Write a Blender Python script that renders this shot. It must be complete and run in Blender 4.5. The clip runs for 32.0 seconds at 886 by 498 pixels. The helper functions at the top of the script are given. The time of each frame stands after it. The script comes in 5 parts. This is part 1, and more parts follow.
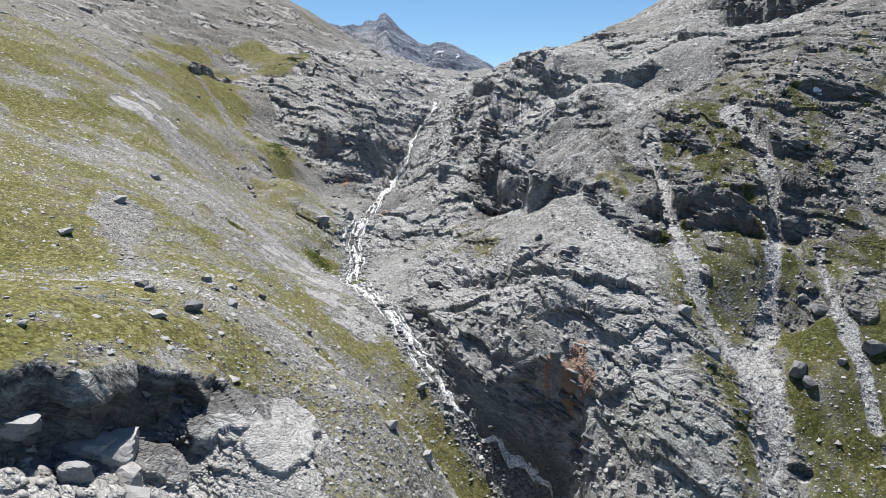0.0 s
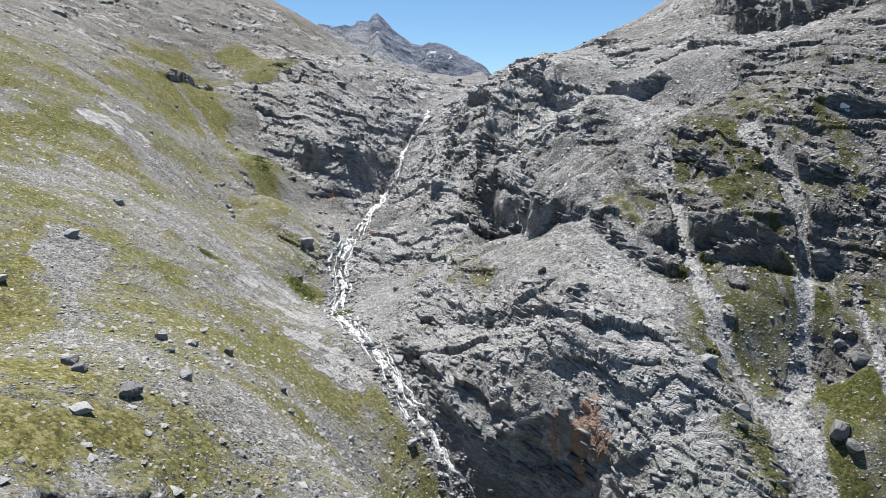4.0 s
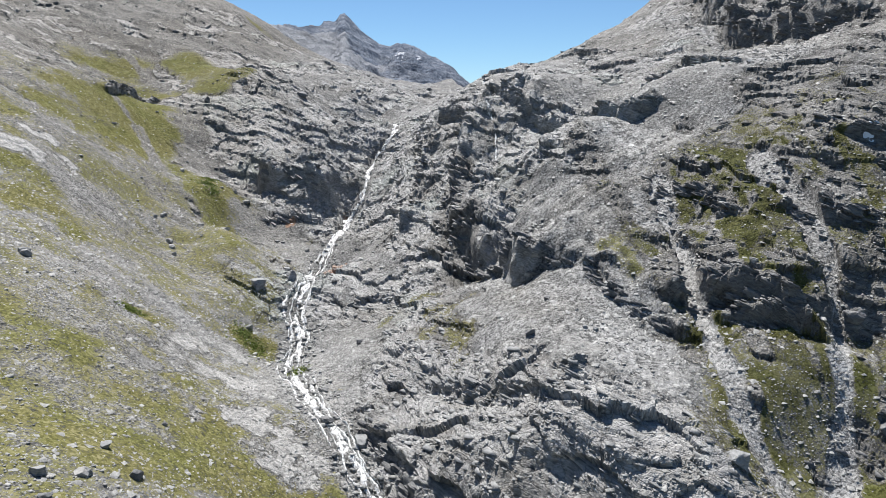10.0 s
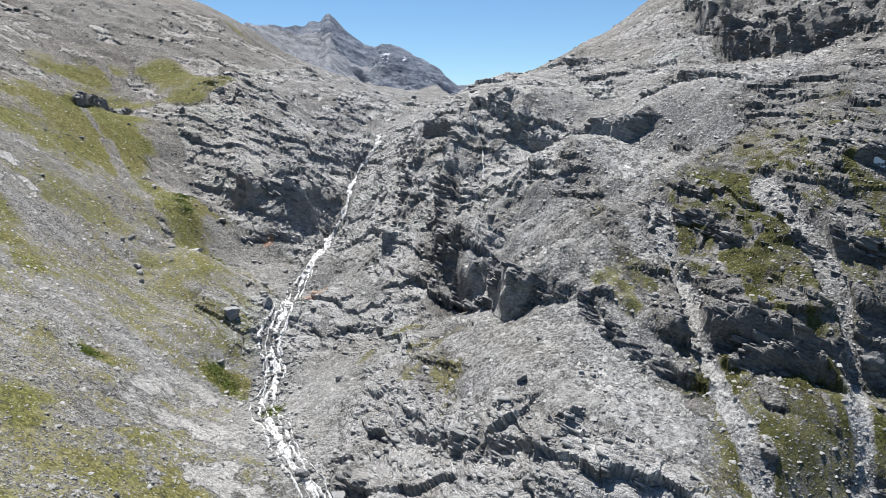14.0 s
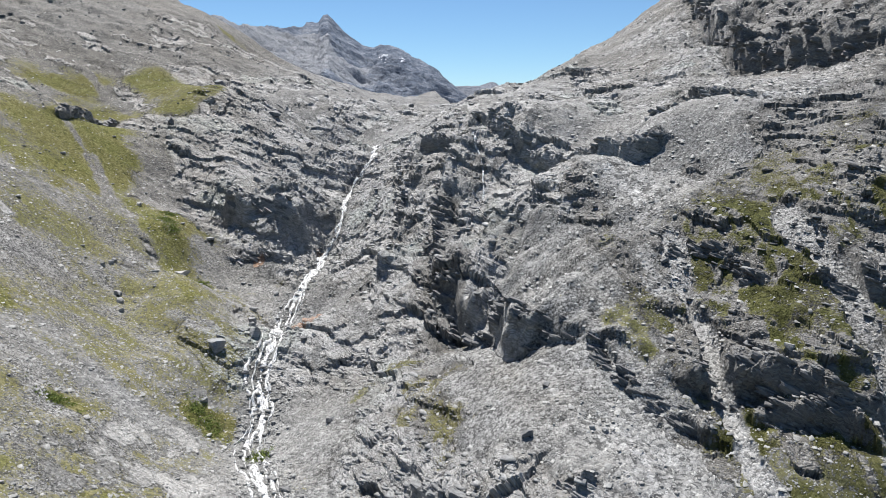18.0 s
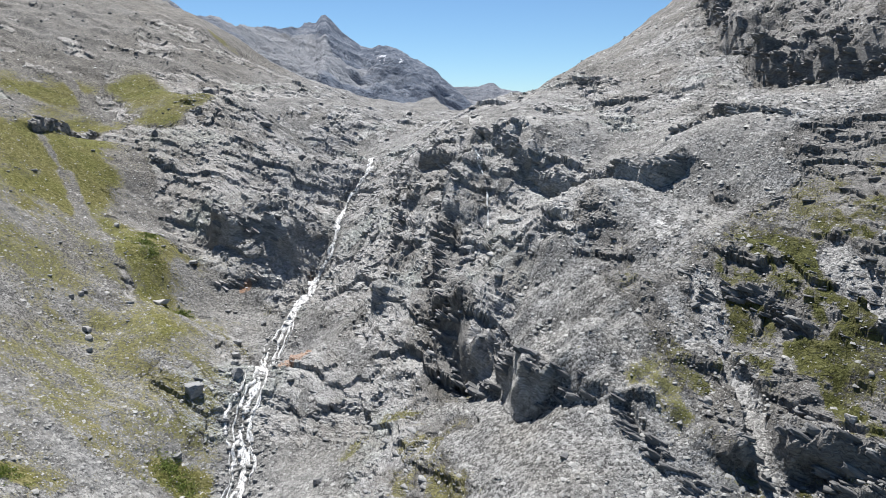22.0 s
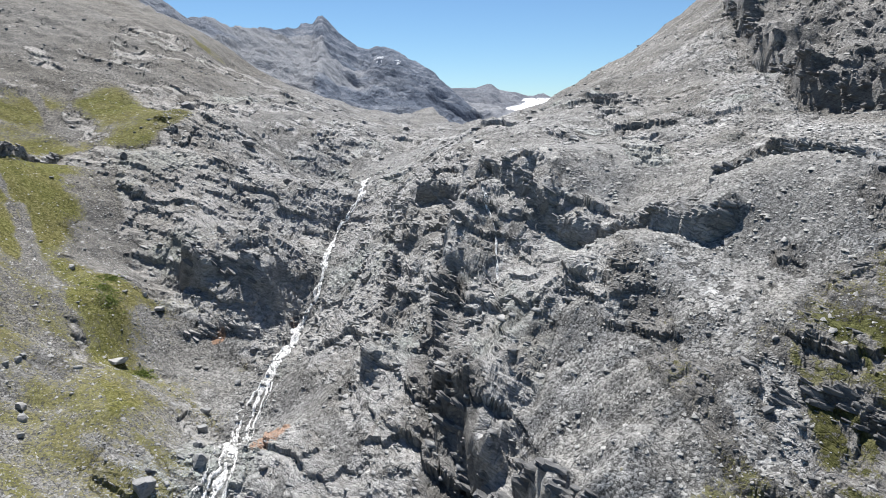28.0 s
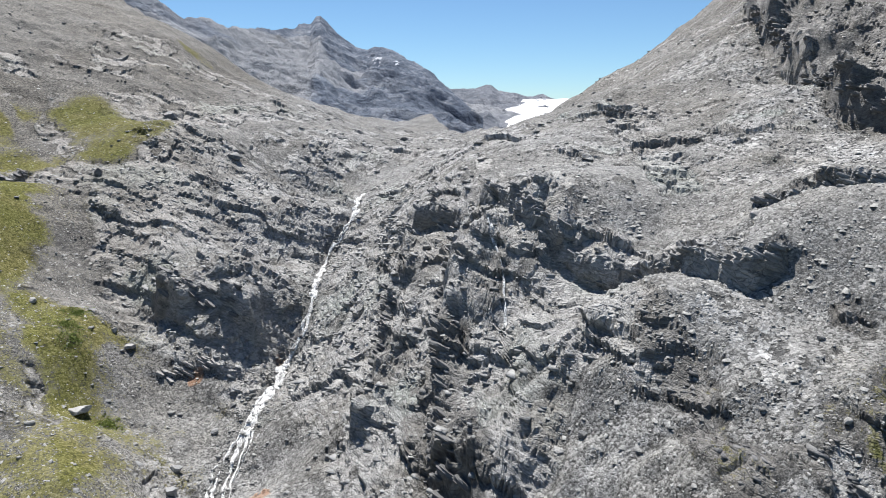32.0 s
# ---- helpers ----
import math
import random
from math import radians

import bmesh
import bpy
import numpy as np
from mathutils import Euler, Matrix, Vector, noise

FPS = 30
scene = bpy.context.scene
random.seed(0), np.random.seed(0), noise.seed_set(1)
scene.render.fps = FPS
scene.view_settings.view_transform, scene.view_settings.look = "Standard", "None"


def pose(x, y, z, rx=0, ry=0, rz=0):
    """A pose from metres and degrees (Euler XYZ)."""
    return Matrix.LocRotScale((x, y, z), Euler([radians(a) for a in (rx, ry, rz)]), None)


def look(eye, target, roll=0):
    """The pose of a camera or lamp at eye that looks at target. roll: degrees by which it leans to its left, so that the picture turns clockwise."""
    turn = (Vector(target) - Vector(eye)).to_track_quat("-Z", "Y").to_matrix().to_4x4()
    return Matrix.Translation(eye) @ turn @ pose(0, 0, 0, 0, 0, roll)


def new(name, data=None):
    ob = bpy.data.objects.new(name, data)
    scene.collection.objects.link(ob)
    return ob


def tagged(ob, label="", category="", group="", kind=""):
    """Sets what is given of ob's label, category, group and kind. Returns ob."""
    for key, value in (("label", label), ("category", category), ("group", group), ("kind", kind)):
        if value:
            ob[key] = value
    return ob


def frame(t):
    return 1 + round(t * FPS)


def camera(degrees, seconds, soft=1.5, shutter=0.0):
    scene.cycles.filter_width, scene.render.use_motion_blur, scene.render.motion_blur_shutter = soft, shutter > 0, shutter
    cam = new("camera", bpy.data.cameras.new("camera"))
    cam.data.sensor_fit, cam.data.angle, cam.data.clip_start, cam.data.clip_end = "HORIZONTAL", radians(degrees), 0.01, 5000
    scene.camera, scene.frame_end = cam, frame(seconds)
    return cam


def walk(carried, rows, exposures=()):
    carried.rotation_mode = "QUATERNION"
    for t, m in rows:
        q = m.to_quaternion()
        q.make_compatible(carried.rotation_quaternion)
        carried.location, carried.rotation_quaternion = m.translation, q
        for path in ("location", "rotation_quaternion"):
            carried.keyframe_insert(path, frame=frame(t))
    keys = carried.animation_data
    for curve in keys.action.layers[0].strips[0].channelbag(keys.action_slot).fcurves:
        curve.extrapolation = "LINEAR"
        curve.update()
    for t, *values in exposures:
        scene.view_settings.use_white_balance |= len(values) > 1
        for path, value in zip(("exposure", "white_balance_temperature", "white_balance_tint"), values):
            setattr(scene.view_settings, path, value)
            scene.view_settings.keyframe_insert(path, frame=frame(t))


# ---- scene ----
FOV = 64.76
TILT = 79.0
# seconds, place, heading
PATH = (
    (0, 0.00, -0.00, 100.00, 0.073),
    (1, -0.05, 5.21, 101.30, -0.055),
    (2, -0.09, 10.41, 102.58, -0.161),
    (3, -0.10, 15.60, 103.84, -0.288),
    (3.5, -0.10, 18.19, 104.46, -0.374),
    (4, -0.08, 20.77, 105.08, -0.509),
    (5, 0.00, 25.94, 106.31, -0.778),
    (5.5, 0.02, 28.50, 106.93, -0.912),
    (6, 0.02, 31.05, 107.56, -1.085),
    (7, -0.01, 36.12, 108.84, -1.432),
    (8, -0.02, 41.15, 110.11, -1.909),
    (9, 0.06, 46.20, 111.34, -2.450),
    (10, 0.19, 51.08, 112.59, -3.032),
    (11, 0.29, 55.65, 113.96, -3.591),
    (11.5, 0.36, 57.77, 114.68, -3.892),
    (12, 0.48, 59.61, 115.38, -4.106),
    (12.5, 0.66, 61.19, 116.06, -4.133),
    (13, 0.90, 62.45, 116.74, -4.142),
    (14, 1.43, 64.70, 118.09, -4.156),
    (15, 1.79, 67.55, 119.46, -4.193),
    (16, 2.04, 70.47, 120.84, -4.231),
    (17, 2.30, 74.06, 122.22, -4.268),
    (18, 2.54, 78.19, 123.61, -4.283),
    (19, 2.74, 82.93, 125.00, -4.320),
    (20, 2.95, 87.96, 126.32, -4.356),
    (21, 3.18, 93.16, 127.54, -4.392),
    (22, 3.41, 98.51, 128.73, -4.406),
    (23, 3.63, 103.92, 130.02, -4.420),
    (24, 3.85, 109.40, 131.37, -4.456),
    (25, 4.07, 114.93, 132.79, -4.491),
    (26, 4.34, 120.48, 134.22, -4.526),
    (27, 4.68, 126.06, 135.64, -4.561),
    (28, 5.04, 131.64, 137.01, -4.594),
    (29, 5.45, 137.19, 138.35, -4.606),
    (30, 5.83, 142.80, 139.62, -4.640),
    (31, 6.17, 148.50, 140.81, -4.652),
    (32, 6.47, 154.27, 141.93, -4.686),
)
cam = camera(FOV, 32.0, 0.5)
walk(cam, [(t, pose(x, y, z, TILT, 0, turn)) for t, x, y, z, turn in PATH])

# ---- sky, sun, exposure ----
SUN_AZ, SUN_EL = -12.0, 62.0          # degrees: clockwise from north, above the horizon
world = bpy.data.worlds.new("mountain_sky")
world.use_nodes = True
wn = world.node_tree
sky = wn.nodes.new("ShaderNodeTexSky")
sky.sky_type, sky.sun_disc = "NISHITA", False
sky.sun_elevation, sky.sun_rotation = radians(SUN_EL), radians(SUN_AZ)
sky.altitude, sky.air_density, sky.dust_density, sky.ozone_density = 2400, 1.0, 0.45, 3.0
wn.nodes["Background"].inputs["Strength"].default_value = 0.060
tint = wn.nodes.new("ShaderNodeMix")
tint.data_type, tint.blend_type = "RGBA", "MULTIPLY"
tint.inputs["Factor"].default_value, tint.inputs["B"].default_value = 1.0, (0.84, 1.02, 1.11, 1)
wn.links.new(sky.outputs["Color"], tint.inputs["A"])
wn.links.new(tint.outputs["Result"], wn.nodes["Background"].inputs["Color"])
scene.world = world
sun = new("sun", bpy.data.lights.new("sun", "SUN"))
sun.data.energy, sun.data.angle, sun.data.color = 5.0, radians(0.53), (1.0, 0.97, 0.935)
ca, ea = radians(SUN_AZ), radians(SUN_EL)
sun.matrix_world = look((0, 0, 0), (-math.sin(ca) * math.cos(ea), -math.cos(ca) * math.cos(ea), -math.sin(ea)))
scene.view_settings.exposure = 0.80

# ---- materials ----
class Look:
    """A node material, written top down."""

    def __init__(self, name, roughness=0.9, specular=0.25):
        self.mat = bpy.data.materials.new(name)
        self.mat.use_nodes = True
        self.nodes, self.links = self.mat.node_tree.nodes, self.mat.node_tree.links
        self.out = self.nodes["Principled BSDF"]
        self.out.inputs["Roughness"].default_value = roughness
        self.out.inputs["Specular IOR Level"].default_value = specular
        self.place = self.nodes.new("ShaderNodeTexCoord").outputs["Object"]

    def put(self, socket, value):
        if hasattr(value, "is_linked"):
            self.links.new(value, socket)
        else:
            socket.default_value = value

    def scaled(self, x, y, z, turn=(0, 0, 0)):
        n = self.nodes.new("ShaderNodeMapping")
        n.inputs["Scale"].default_value = (x, y, z)
        n.inputs["Rotation"].default_value = [radians(a) for a in turn]
        self.links.new(self.place, n.inputs["Vector"])
        return n.outputs["Vector"]

    def noise(self, scale, detail=4, rough=0.6, at=None, twist=0.0):
        n = self.nodes.new("ShaderNodeTexNoise")
        n.inputs["Scale"].default_value, n.inputs["Detail"].default_value, n.inputs["Roughness"].default_value = scale, detail, rough
        n.inputs["Distortion"].default_value = twist
        self.links.new(at or self.place, n.inputs["Vector"])
        return n.outputs["Fac"]

    def cells(self, scale, out="Color", feature="F1", at=None):
        n = self.nodes.new("ShaderNodeTexVoronoi")
        n.feature = feature
        n.inputs["Scale"].default_value = scale
        self.links.new(at or self.place, n.inputs["Vector"])
        return n.outputs[out]

    def chance(self, scale, at=None):
        """A number from 0 to 1 for each cell."""
        n = self.nodes.new("ShaderNodeSeparateColor")
        self.links.new(self.cells(scale, "Color", "F1", at), n.inputs["Color"])
        return n.outputs["Red"]

    def layer(self, name):
        n = self.nodes.new("ShaderNodeAttribute")
        n.attribute_name = name
        return n.outputs["Fac"]

    def sum(self, op, a, b, c=None):
        n = self.nodes.new("ShaderNodeMath")
        n.operation = op
        for k, v in enumerate((a, b, c)):
            if v is not None:
                self.put(n.inputs[k], v)
        return n.outputs[0]

    def span(self, value, a, b, lo=0.0, hi=1.0):
        n = self.nodes.new("ShaderNodeMapRange")
        n.interpolation_type = "SMOOTHSTEP"
        for k, v in zip(("Value", "From Min", "From Max", "To Min", "To Max"), (value, a, b, lo, hi)):
            self.put(n.inputs[k], v)
        return n.outputs["Result"]

    def ramp(self, value, *stops):
        n = self.nodes.new("ShaderNodeValToRGB")
        e = n.color_ramp.elements
        while len(e) < len(stops):
            e.new(0.5)
        for k, (at, colour) in enumerate(stops):
            e[k].position, e[k].color = at, (*colour, 1)
        self.put(n.inputs["Fac"], value)
        return n.outputs["Color"]

    def mix(self, fac, a, b, kind="MIX"):
        n = self.nodes.new("ShaderNodeMix")
        n.data_type, n.blend_type = "RGBA", kind
        self.put(n.inputs["Factor"], fac)
        self.put(n.inputs["A"], (*a, 1) if isinstance(a, tuple) else a)
        self.put(n.inputs["B"], (*b, 1) if isinstance(b, tuple) else b)
        return n.outputs["Result"]

    def bump(self, height, strength, distance, under=None):
        n = self.nodes.new("ShaderNodeBump")
        n.inputs["Strength"].default_value, n.inputs["Distance"].default_value = strength, distance
        self.links.new(height, n.inputs["Height"])
        if under is not None:
            self.links.new(under, n.inputs["Normal"])
        return n.outputs["Normal"]

    def done(self, colour, normal=None):
        self.put(self.out.inputs["Base Color"], (*colour, 1) if isinstance(colour, tuple) else colour)
        if normal is not None:
            self.links.new(normal, self.out.inputs["Normal"])
        return self.mat


def make_ground():
    k = Look("alpine_ground", 0.93, 0.18)
    broad, mid, fine = k.noise(0.045, 5, 0.6), k.noise(0.7, 5, 0.7), k.noise(2.2, 4, 0.75)
    stone_v, pebble_v, grit_v = k.chance(0.85), k.chance(2.2), k.chance(5.5)
    grain = k.sum("MULTIPLY_ADD", stone_v, 0.12, k.sum("MULTIPLY_ADD", pebble_v, 0.46, k.sum("MULTIPLY_ADD", grit_v, 0.30, k.sum("MULTIPLY", fine, 0.16))))
    coarse = k.sum("MULTIPLY_ADD", k.chance(0.62), 0.40, k.sum("MULTIPLY_ADD", k.chance(1.5), 0.42, k.sum("MULTIPLY", fine, 0.22)))
    blocky = k.span(k.sum("MULTIPLY_ADD", k.layer("light"), 0.6, k.sum("MULTIPLY", k.layer("rubble"), 0.5)), 0.25, 0.75)
    grade = k.sum("ADD", k.sum("MULTIPLY", grain, k.sum("SUBTRACT", 1.0, blocky)), k.sum("MULTIPLY", coarse, blocky))
    # dark ramp end: dark stones, and shadow gaps between stones painted as speckle
    scree = k.ramp(grade, (0.30, (0.04, 0.04, 0.039)), (0.44, (0.135, 0.135, 0.132)), (0.62, (0.25, 0.249, 0.244)), (0.84, (0.42, 0.418, 0.41)))
    scree = k.mix(k.span(broad, 0.30, 0.70), scree, (0.74, 0.72, 0.685), "MULTIPLY")
    scree = k.mix(k.layer("earth"), scree, (0.66, 0.62, 0.565), "MULTIPLY")
    scree = k.mix(k.span(k.noise(0.16, 6, 0.7), 0.36, 0.62), scree, (0.70, 0.70, 0.71), "MULTIPLY")
    scree = k.mix(1.0, scree, (1.14, 1.14, 1.13), "MULTIPLY")
    scree = k.mix(k.layer("light"), scree, (1.32, 1.32, 1.33), "MULTIPLY")
    # bedded rock: streaks along the strata, blocks of their own tone, dark cracks
    bed = k.nodes.new("ShaderNodeAttribute")
    bed.attribute_name = "bed"

    def strata(x, y, z):
        n = k.nodes.new("ShaderNodeVectorMath")
        n.operation = "MULTIPLY"
        n.inputs[1].default_value = (x, y, z)
        k.links.new(bed.outputs["Vector"], n.inputs[0])
        return n.outputs["Vector"]

    bands = k.noise(1.0, 7, 0.7, strata(0.14, 0.4, 1.3), 0.8)
    chips_v = k.chance(1.0, strata(0.7, 1.2, 2.6))
    cracks = k.cells(1.0, "Distance", "DISTANCE_TO_EDGE", strata(0.28, 0.5, 1.1))
    hair = k.cells(1.0, "Distance", "DISTANCE_TO_EDGE", strata(0.7, 1.2, 2.6))
    face = k.sum("MULTIPLY_ADD", bands, 0.5, k.sum("MULTIPLY_ADD", fine, 0.22, k.sum("MULTIPLY_ADD", chips_v, 0.22, k.sum("MULTIPLY", k.layer("tone"), 0.16))))
    rock = k.ramp(face, (0.34, (0.125, 0.123, 0.118)), (0.50, (0.285, 0.281, 0.272)), (0.62, (0.385, 0.38, 0.368)), (0.80, (0.50, 0.494, 0.48)))
    cut = k.sum("MAXIMUM", k.span(cracks, 0.0, 0.035, 0.7, 0.0), k.span(hair, 0.0, 0.05, 0.4, 0.0))
    rock = k.mix(cut, rock, (0.22, 0.22, 0.23), "MULTIPLY")
    rock = k.mix(k.span(k.noise(0.07, 5, 0.65, None, 0.6), 0.46, 0.64), rock, (0.66, 0.645, 0.615), "MULTIPLY")
    green_rock = k.mix(k.span(k.noise(0.03, 3, 0.5), 0.52, 0.7), rock, (0.90, 0.97, 0.93), "MULTIPLY")
    green_rock = k.mix(k.layer("earth"), green_rock, (0.80, 0.765, 0.72), "MULTIPLY")
    # dark mossy rock; the shade of steep faces is also put into this colour
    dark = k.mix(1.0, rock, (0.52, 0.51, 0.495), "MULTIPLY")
    pale = k.ramp(k.sum("MULTIPLY_ADD", bands, 0.55, k.sum("MULTIPLY_ADD", chips_v, 0.15, k.sum("MULTIPLY", fine, 0.35))), (0.36, (0.16, 0.157, 0.148)), (0.50, (0.325, 0.318, 0.30)), (0.66, (0.47, 0.46, 0.44)))
    pale = k.mix(k.sum("MULTIPLY", cut, k.span(k.layer("slab"), 0.3, 0.6, 0.8, 0.2)), pale, (0.35, 0.35, 0.34), "MULTIPLY")
    turf = k.ramp(k.sum("MULTIPLY_ADD", mid, 0.45, k.sum("MULTIPLY_ADD", fine, 0.4, k.sum("MULTIPLY", pebble_v, 0.15))), (0.36, (0.038, 0.038, 0.012)), (0.46, (0.102, 0.095, 0.028)), (0.54, (0.172, 0.155, 0.056)), (0.64, (0.28, 0.25, 0.14)))
    turf = k.mix(k.span(broad, 0.40, 0.62), turf, (0.86, 0.93, 0.74), "MULTIPLY")
    turf = k.mix(1.0, turf, (0.84, 0.86, 0.82), "MULTIPLY")
    turf = k.mix(k.sum("MULTIPLY", k.layer("moss"), 0.9), turf, (0.54, 0.58, 0.48), "MULTIPLY")
    turf = k.mix(k.span(k.layer("grass"), 0.35, 0.88, 0.80, 0.0), turf, k.ramp(fine, (0.36, (0.095, 0.09, 0.048)), (0.62, (0.245, 0.228, 0.145))))
    # how the covers lie over one another, with broken edges
    chip = k.sum("SUBTRACT", k.sum("MULTIPLY_ADD", fine, 0.42, k.sum("MULTIPLY_ADD", mid, 0.46, k.sum("MULTIPLY", pebble_v, 0.12))), 0.5)

    def edge(name, hard=0.16, by=0.9):
        return k.span(k.sum("MULTIPLY_ADD", chip, by, k.layer(name)), 0.5 - hard, 0.5 + hard)

    colour = k.mix(k.sum("MULTIPLY", k.layer("rubble"), 0.12), scree, (0.34, 0.345, 0.345))
    colour = k.mix(edge("rock"), colour, green_rock)
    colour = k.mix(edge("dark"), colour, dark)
    colour = k.mix(edge("pale"), colour, pale)
    dry = k.sum("MULTIPLY", edge("gully", 0.25, 1.6), 0.85)
    colour = k.mix(dry, colour, k.mix(0.25, k.ramp(grain, (0.3, (0.12, 0.12, 0.117)), (0.5, (0.30, 0.297, 0.29)), (0.72, (0.54, 0.535, 0.52))), scree))
    green = k.sum("MULTIPLY", edge("grass", 0.14, 3.4), 0.95)
    poke = k.span(k.sum("SUBTRACT", pebble_v, k.sum("MULTIPLY", k.layer("grass"), 0.22)), 0.84, 0.90, 1.0, 0.15)
    green = k.sum("MULTIPLY", green, poke)
    colour = k.mix(green, colour, turf)
    colour = k.mix(k.sum("MULTIPLY", k.span(k.sum("MULTIPLY_ADD", chip, 1.4, k.layer("stain")), 0.3, 0.8), 0.75), colour, k.ramp(fine, (0.35, (0.22, 0.10, 0.05)), (0.7, (0.46, 0.28, 0.17))))
    colour = k.mix(k.span(k.layer("wet"), 0.35, 0.8, 0.0, 0.55), colour, (0.06, 0.06, 0.058))
    lumps = k.sum("MULTIPLY_ADD", k.cells(0.85, "Distance"), -0.4, k.sum("MULTIPLY_ADD", k.cells(2.2, "Distance"), -0.32, k.sum("MULTIPLY_ADD", k.cells(5.5, "Distance"), -0.2, k.sum("MULTIPLY", fine, 0.6))))
    lumps = k.sum("MULTIPLY", lumps, k.span(green, 0.0, 1.0, 1.0, 0.45))
    bare = k.sum("MAXIMUM", edge("rock"), k.sum("MAXIMUM", edge("dark"), edge("pale")))
    beds = k.sum("MULTIPLY", k.sum("MULTIPLY_ADD", bands, 1.5, k.sum("MULTIPLY_ADD", chips_v, 0.35, k.sum("MULTIPLY_ADD", k.span(cracks, 0.0, 0.08), 0.6, k.span(hair, 0.0, 0.1, 0.0, 0.3)))), k.sum("MULTIPLY", bare, k.span(k.layer("slab"), 0.3, 0.6, 1.0, 0.35)))
    k.put(k.out.inputs["Roughness"], k.sum("MAXIMUM", k.span(bare, 0.0, 1.0, 0.82, 0.66), k.span(green, 0.0, 0.6, 0.0, 0.92)))
    k.put(k.out.inputs["Specular IOR Level"], k.sum("MULTIPLY", k.span(green, 0.0, 0.6, 1.0, 0.3), k.span(bare, 0.0, 1.0, 0.25, 0.45)))
    normal = k.bump(lumps, 0.85, 0.42)
    normal = k.bump(beds, 0.8, 0.30, normal)
    return k.done(colour, normal)


def make_stone(name, low, mid, high, bedded=False):
    k = Look(name, 0.62, 0.42)
    n = k.noise(1.3, 6, 0.65, k.scaled(0.6, 0.6, 2.2, (18, 12, 0)) if bedded else None, 0.4)
    fine = k.noise(9.0, 3, 0.7)
    info = k.nodes.new("ShaderNodeObjectInfo").outputs["Random"]
    isle = k.nodes.new("ShaderNodeNewGeometry").outputs["Random Per Island"]
    colour = k.ramp(k.sum("MULTIPLY_ADD", n, 0.7, k.sum("MULTIPLY", fine, 0.3)), (0.3, low), (0.5, mid), (0.72, high))
    vary = k.sum("MULTIPLY_ADD", info, 0.35, k.sum("MULTIPLY_ADD", isle, 0.75, 0.45))
    colour = k.mix(1.0, colour, k.ramp(k.sum("MULTIPLY", vary, 0.6), (0.2, (0.5, 0.5, 0.505)), (0.9, (1.22, 1.21, 1.19))), "MULTIPLY")
    lichen = k.span(k.noise(2.4, 4, 0.6), 0.6, 0.68, 0.0, 0.45)
    colour = k.mix(lichen, colour, (0.115, 0.12, 0.07))
    return k.done(colour, k.bump(k.sum("ADD", n, fine), 0.6, 0.18))


def make_water():
    k = Look("white_water", 0.35, 0.5)
    streak = k.noise(1.0, 5, 0.7, k.scaled(1.6, 0.7, 0.7), 1.2)
    fleck = k.noise(3.5, 4, 0.7)
    foam = k.span(k.sum("MULTIPLY_ADD", streak, 0.6, k.sum("MULTIPLY", fleck, 0.4)), 0.42, 0.55)
    k.put(k.out.inputs["Roughness"], k.span(foam, 0.0, 1.0, 0.12, 0.75))
    return k.done(k.mix(foam, (0.20, 0.205, 0.20), (0.84, 0.84, 0.83)), k.bump(k.sum("ADD", streak, fleck), 0.8, 0.35))


# distant rock: the haze of distance is put into its blue-grey colours
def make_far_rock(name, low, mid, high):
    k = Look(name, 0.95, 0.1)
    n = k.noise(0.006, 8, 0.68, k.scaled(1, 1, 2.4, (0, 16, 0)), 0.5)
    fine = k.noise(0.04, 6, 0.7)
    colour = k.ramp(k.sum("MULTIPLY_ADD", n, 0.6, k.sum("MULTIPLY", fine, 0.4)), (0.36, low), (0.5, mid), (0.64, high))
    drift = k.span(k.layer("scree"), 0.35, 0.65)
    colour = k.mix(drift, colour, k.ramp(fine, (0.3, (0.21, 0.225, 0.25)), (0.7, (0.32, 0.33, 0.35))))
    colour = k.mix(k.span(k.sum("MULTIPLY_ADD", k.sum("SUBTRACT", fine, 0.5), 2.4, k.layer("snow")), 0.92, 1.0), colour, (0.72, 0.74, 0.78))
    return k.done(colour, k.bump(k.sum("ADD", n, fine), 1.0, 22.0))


def make_snow():
    k = Look("old_snow", 0.7, 0.3)
    n = k.noise(0.02, 6, 0.65)
    return k.done(k.ramp(k.sum("MULTIPLY_ADD", n, 0.7, k.sum("MULTIPLY", k.noise(0.4, 4, 0.6), 0.3)), (0.3, (0.58, 0.60, 0.63)), (0.6, (0.80, 0.81, 0.83))), k.bump(n, 0.5, 6.0))


def make_leaf():
    k = Look("shrub_leaf", 0.7, 0.3)
    isle = k.nodes.new("ShaderNodeNewGeometry").outputs["Random Per Island"]
    k.out.inputs["Transmission Weight"].default_value = 0.0
    return k.done(k.ramp(isle, (0.0, (0.10, 0.14, 0.028)), (0.6, (0.17, 0.22, 0.045)), (1.0, (0.26, 0.28, 0.07))))


ground_mat = make_ground()
stone_mat = make_stone("grey_stone", (0.12, 0.122, 0.12), (0.25, 0.253, 0.247), (0.42, 0.42, 0.41))
block_mat = make_stone("bedded_block", (0.10, 0.103, 0.105), (0.225, 0.23, 0.232), (0.36, 0.365, 0.36), True)
pale_mat = make_stone("pale_block", (0.17, 0.167, 0.16), (0.29, 0.286, 0.278), (0.40, 0.396, 0.385), True)
# for dark and mossy rock, and for outcrops whose shade is put into colour
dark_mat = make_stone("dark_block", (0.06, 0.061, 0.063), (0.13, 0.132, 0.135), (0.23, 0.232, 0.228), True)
water_mat = make_water()
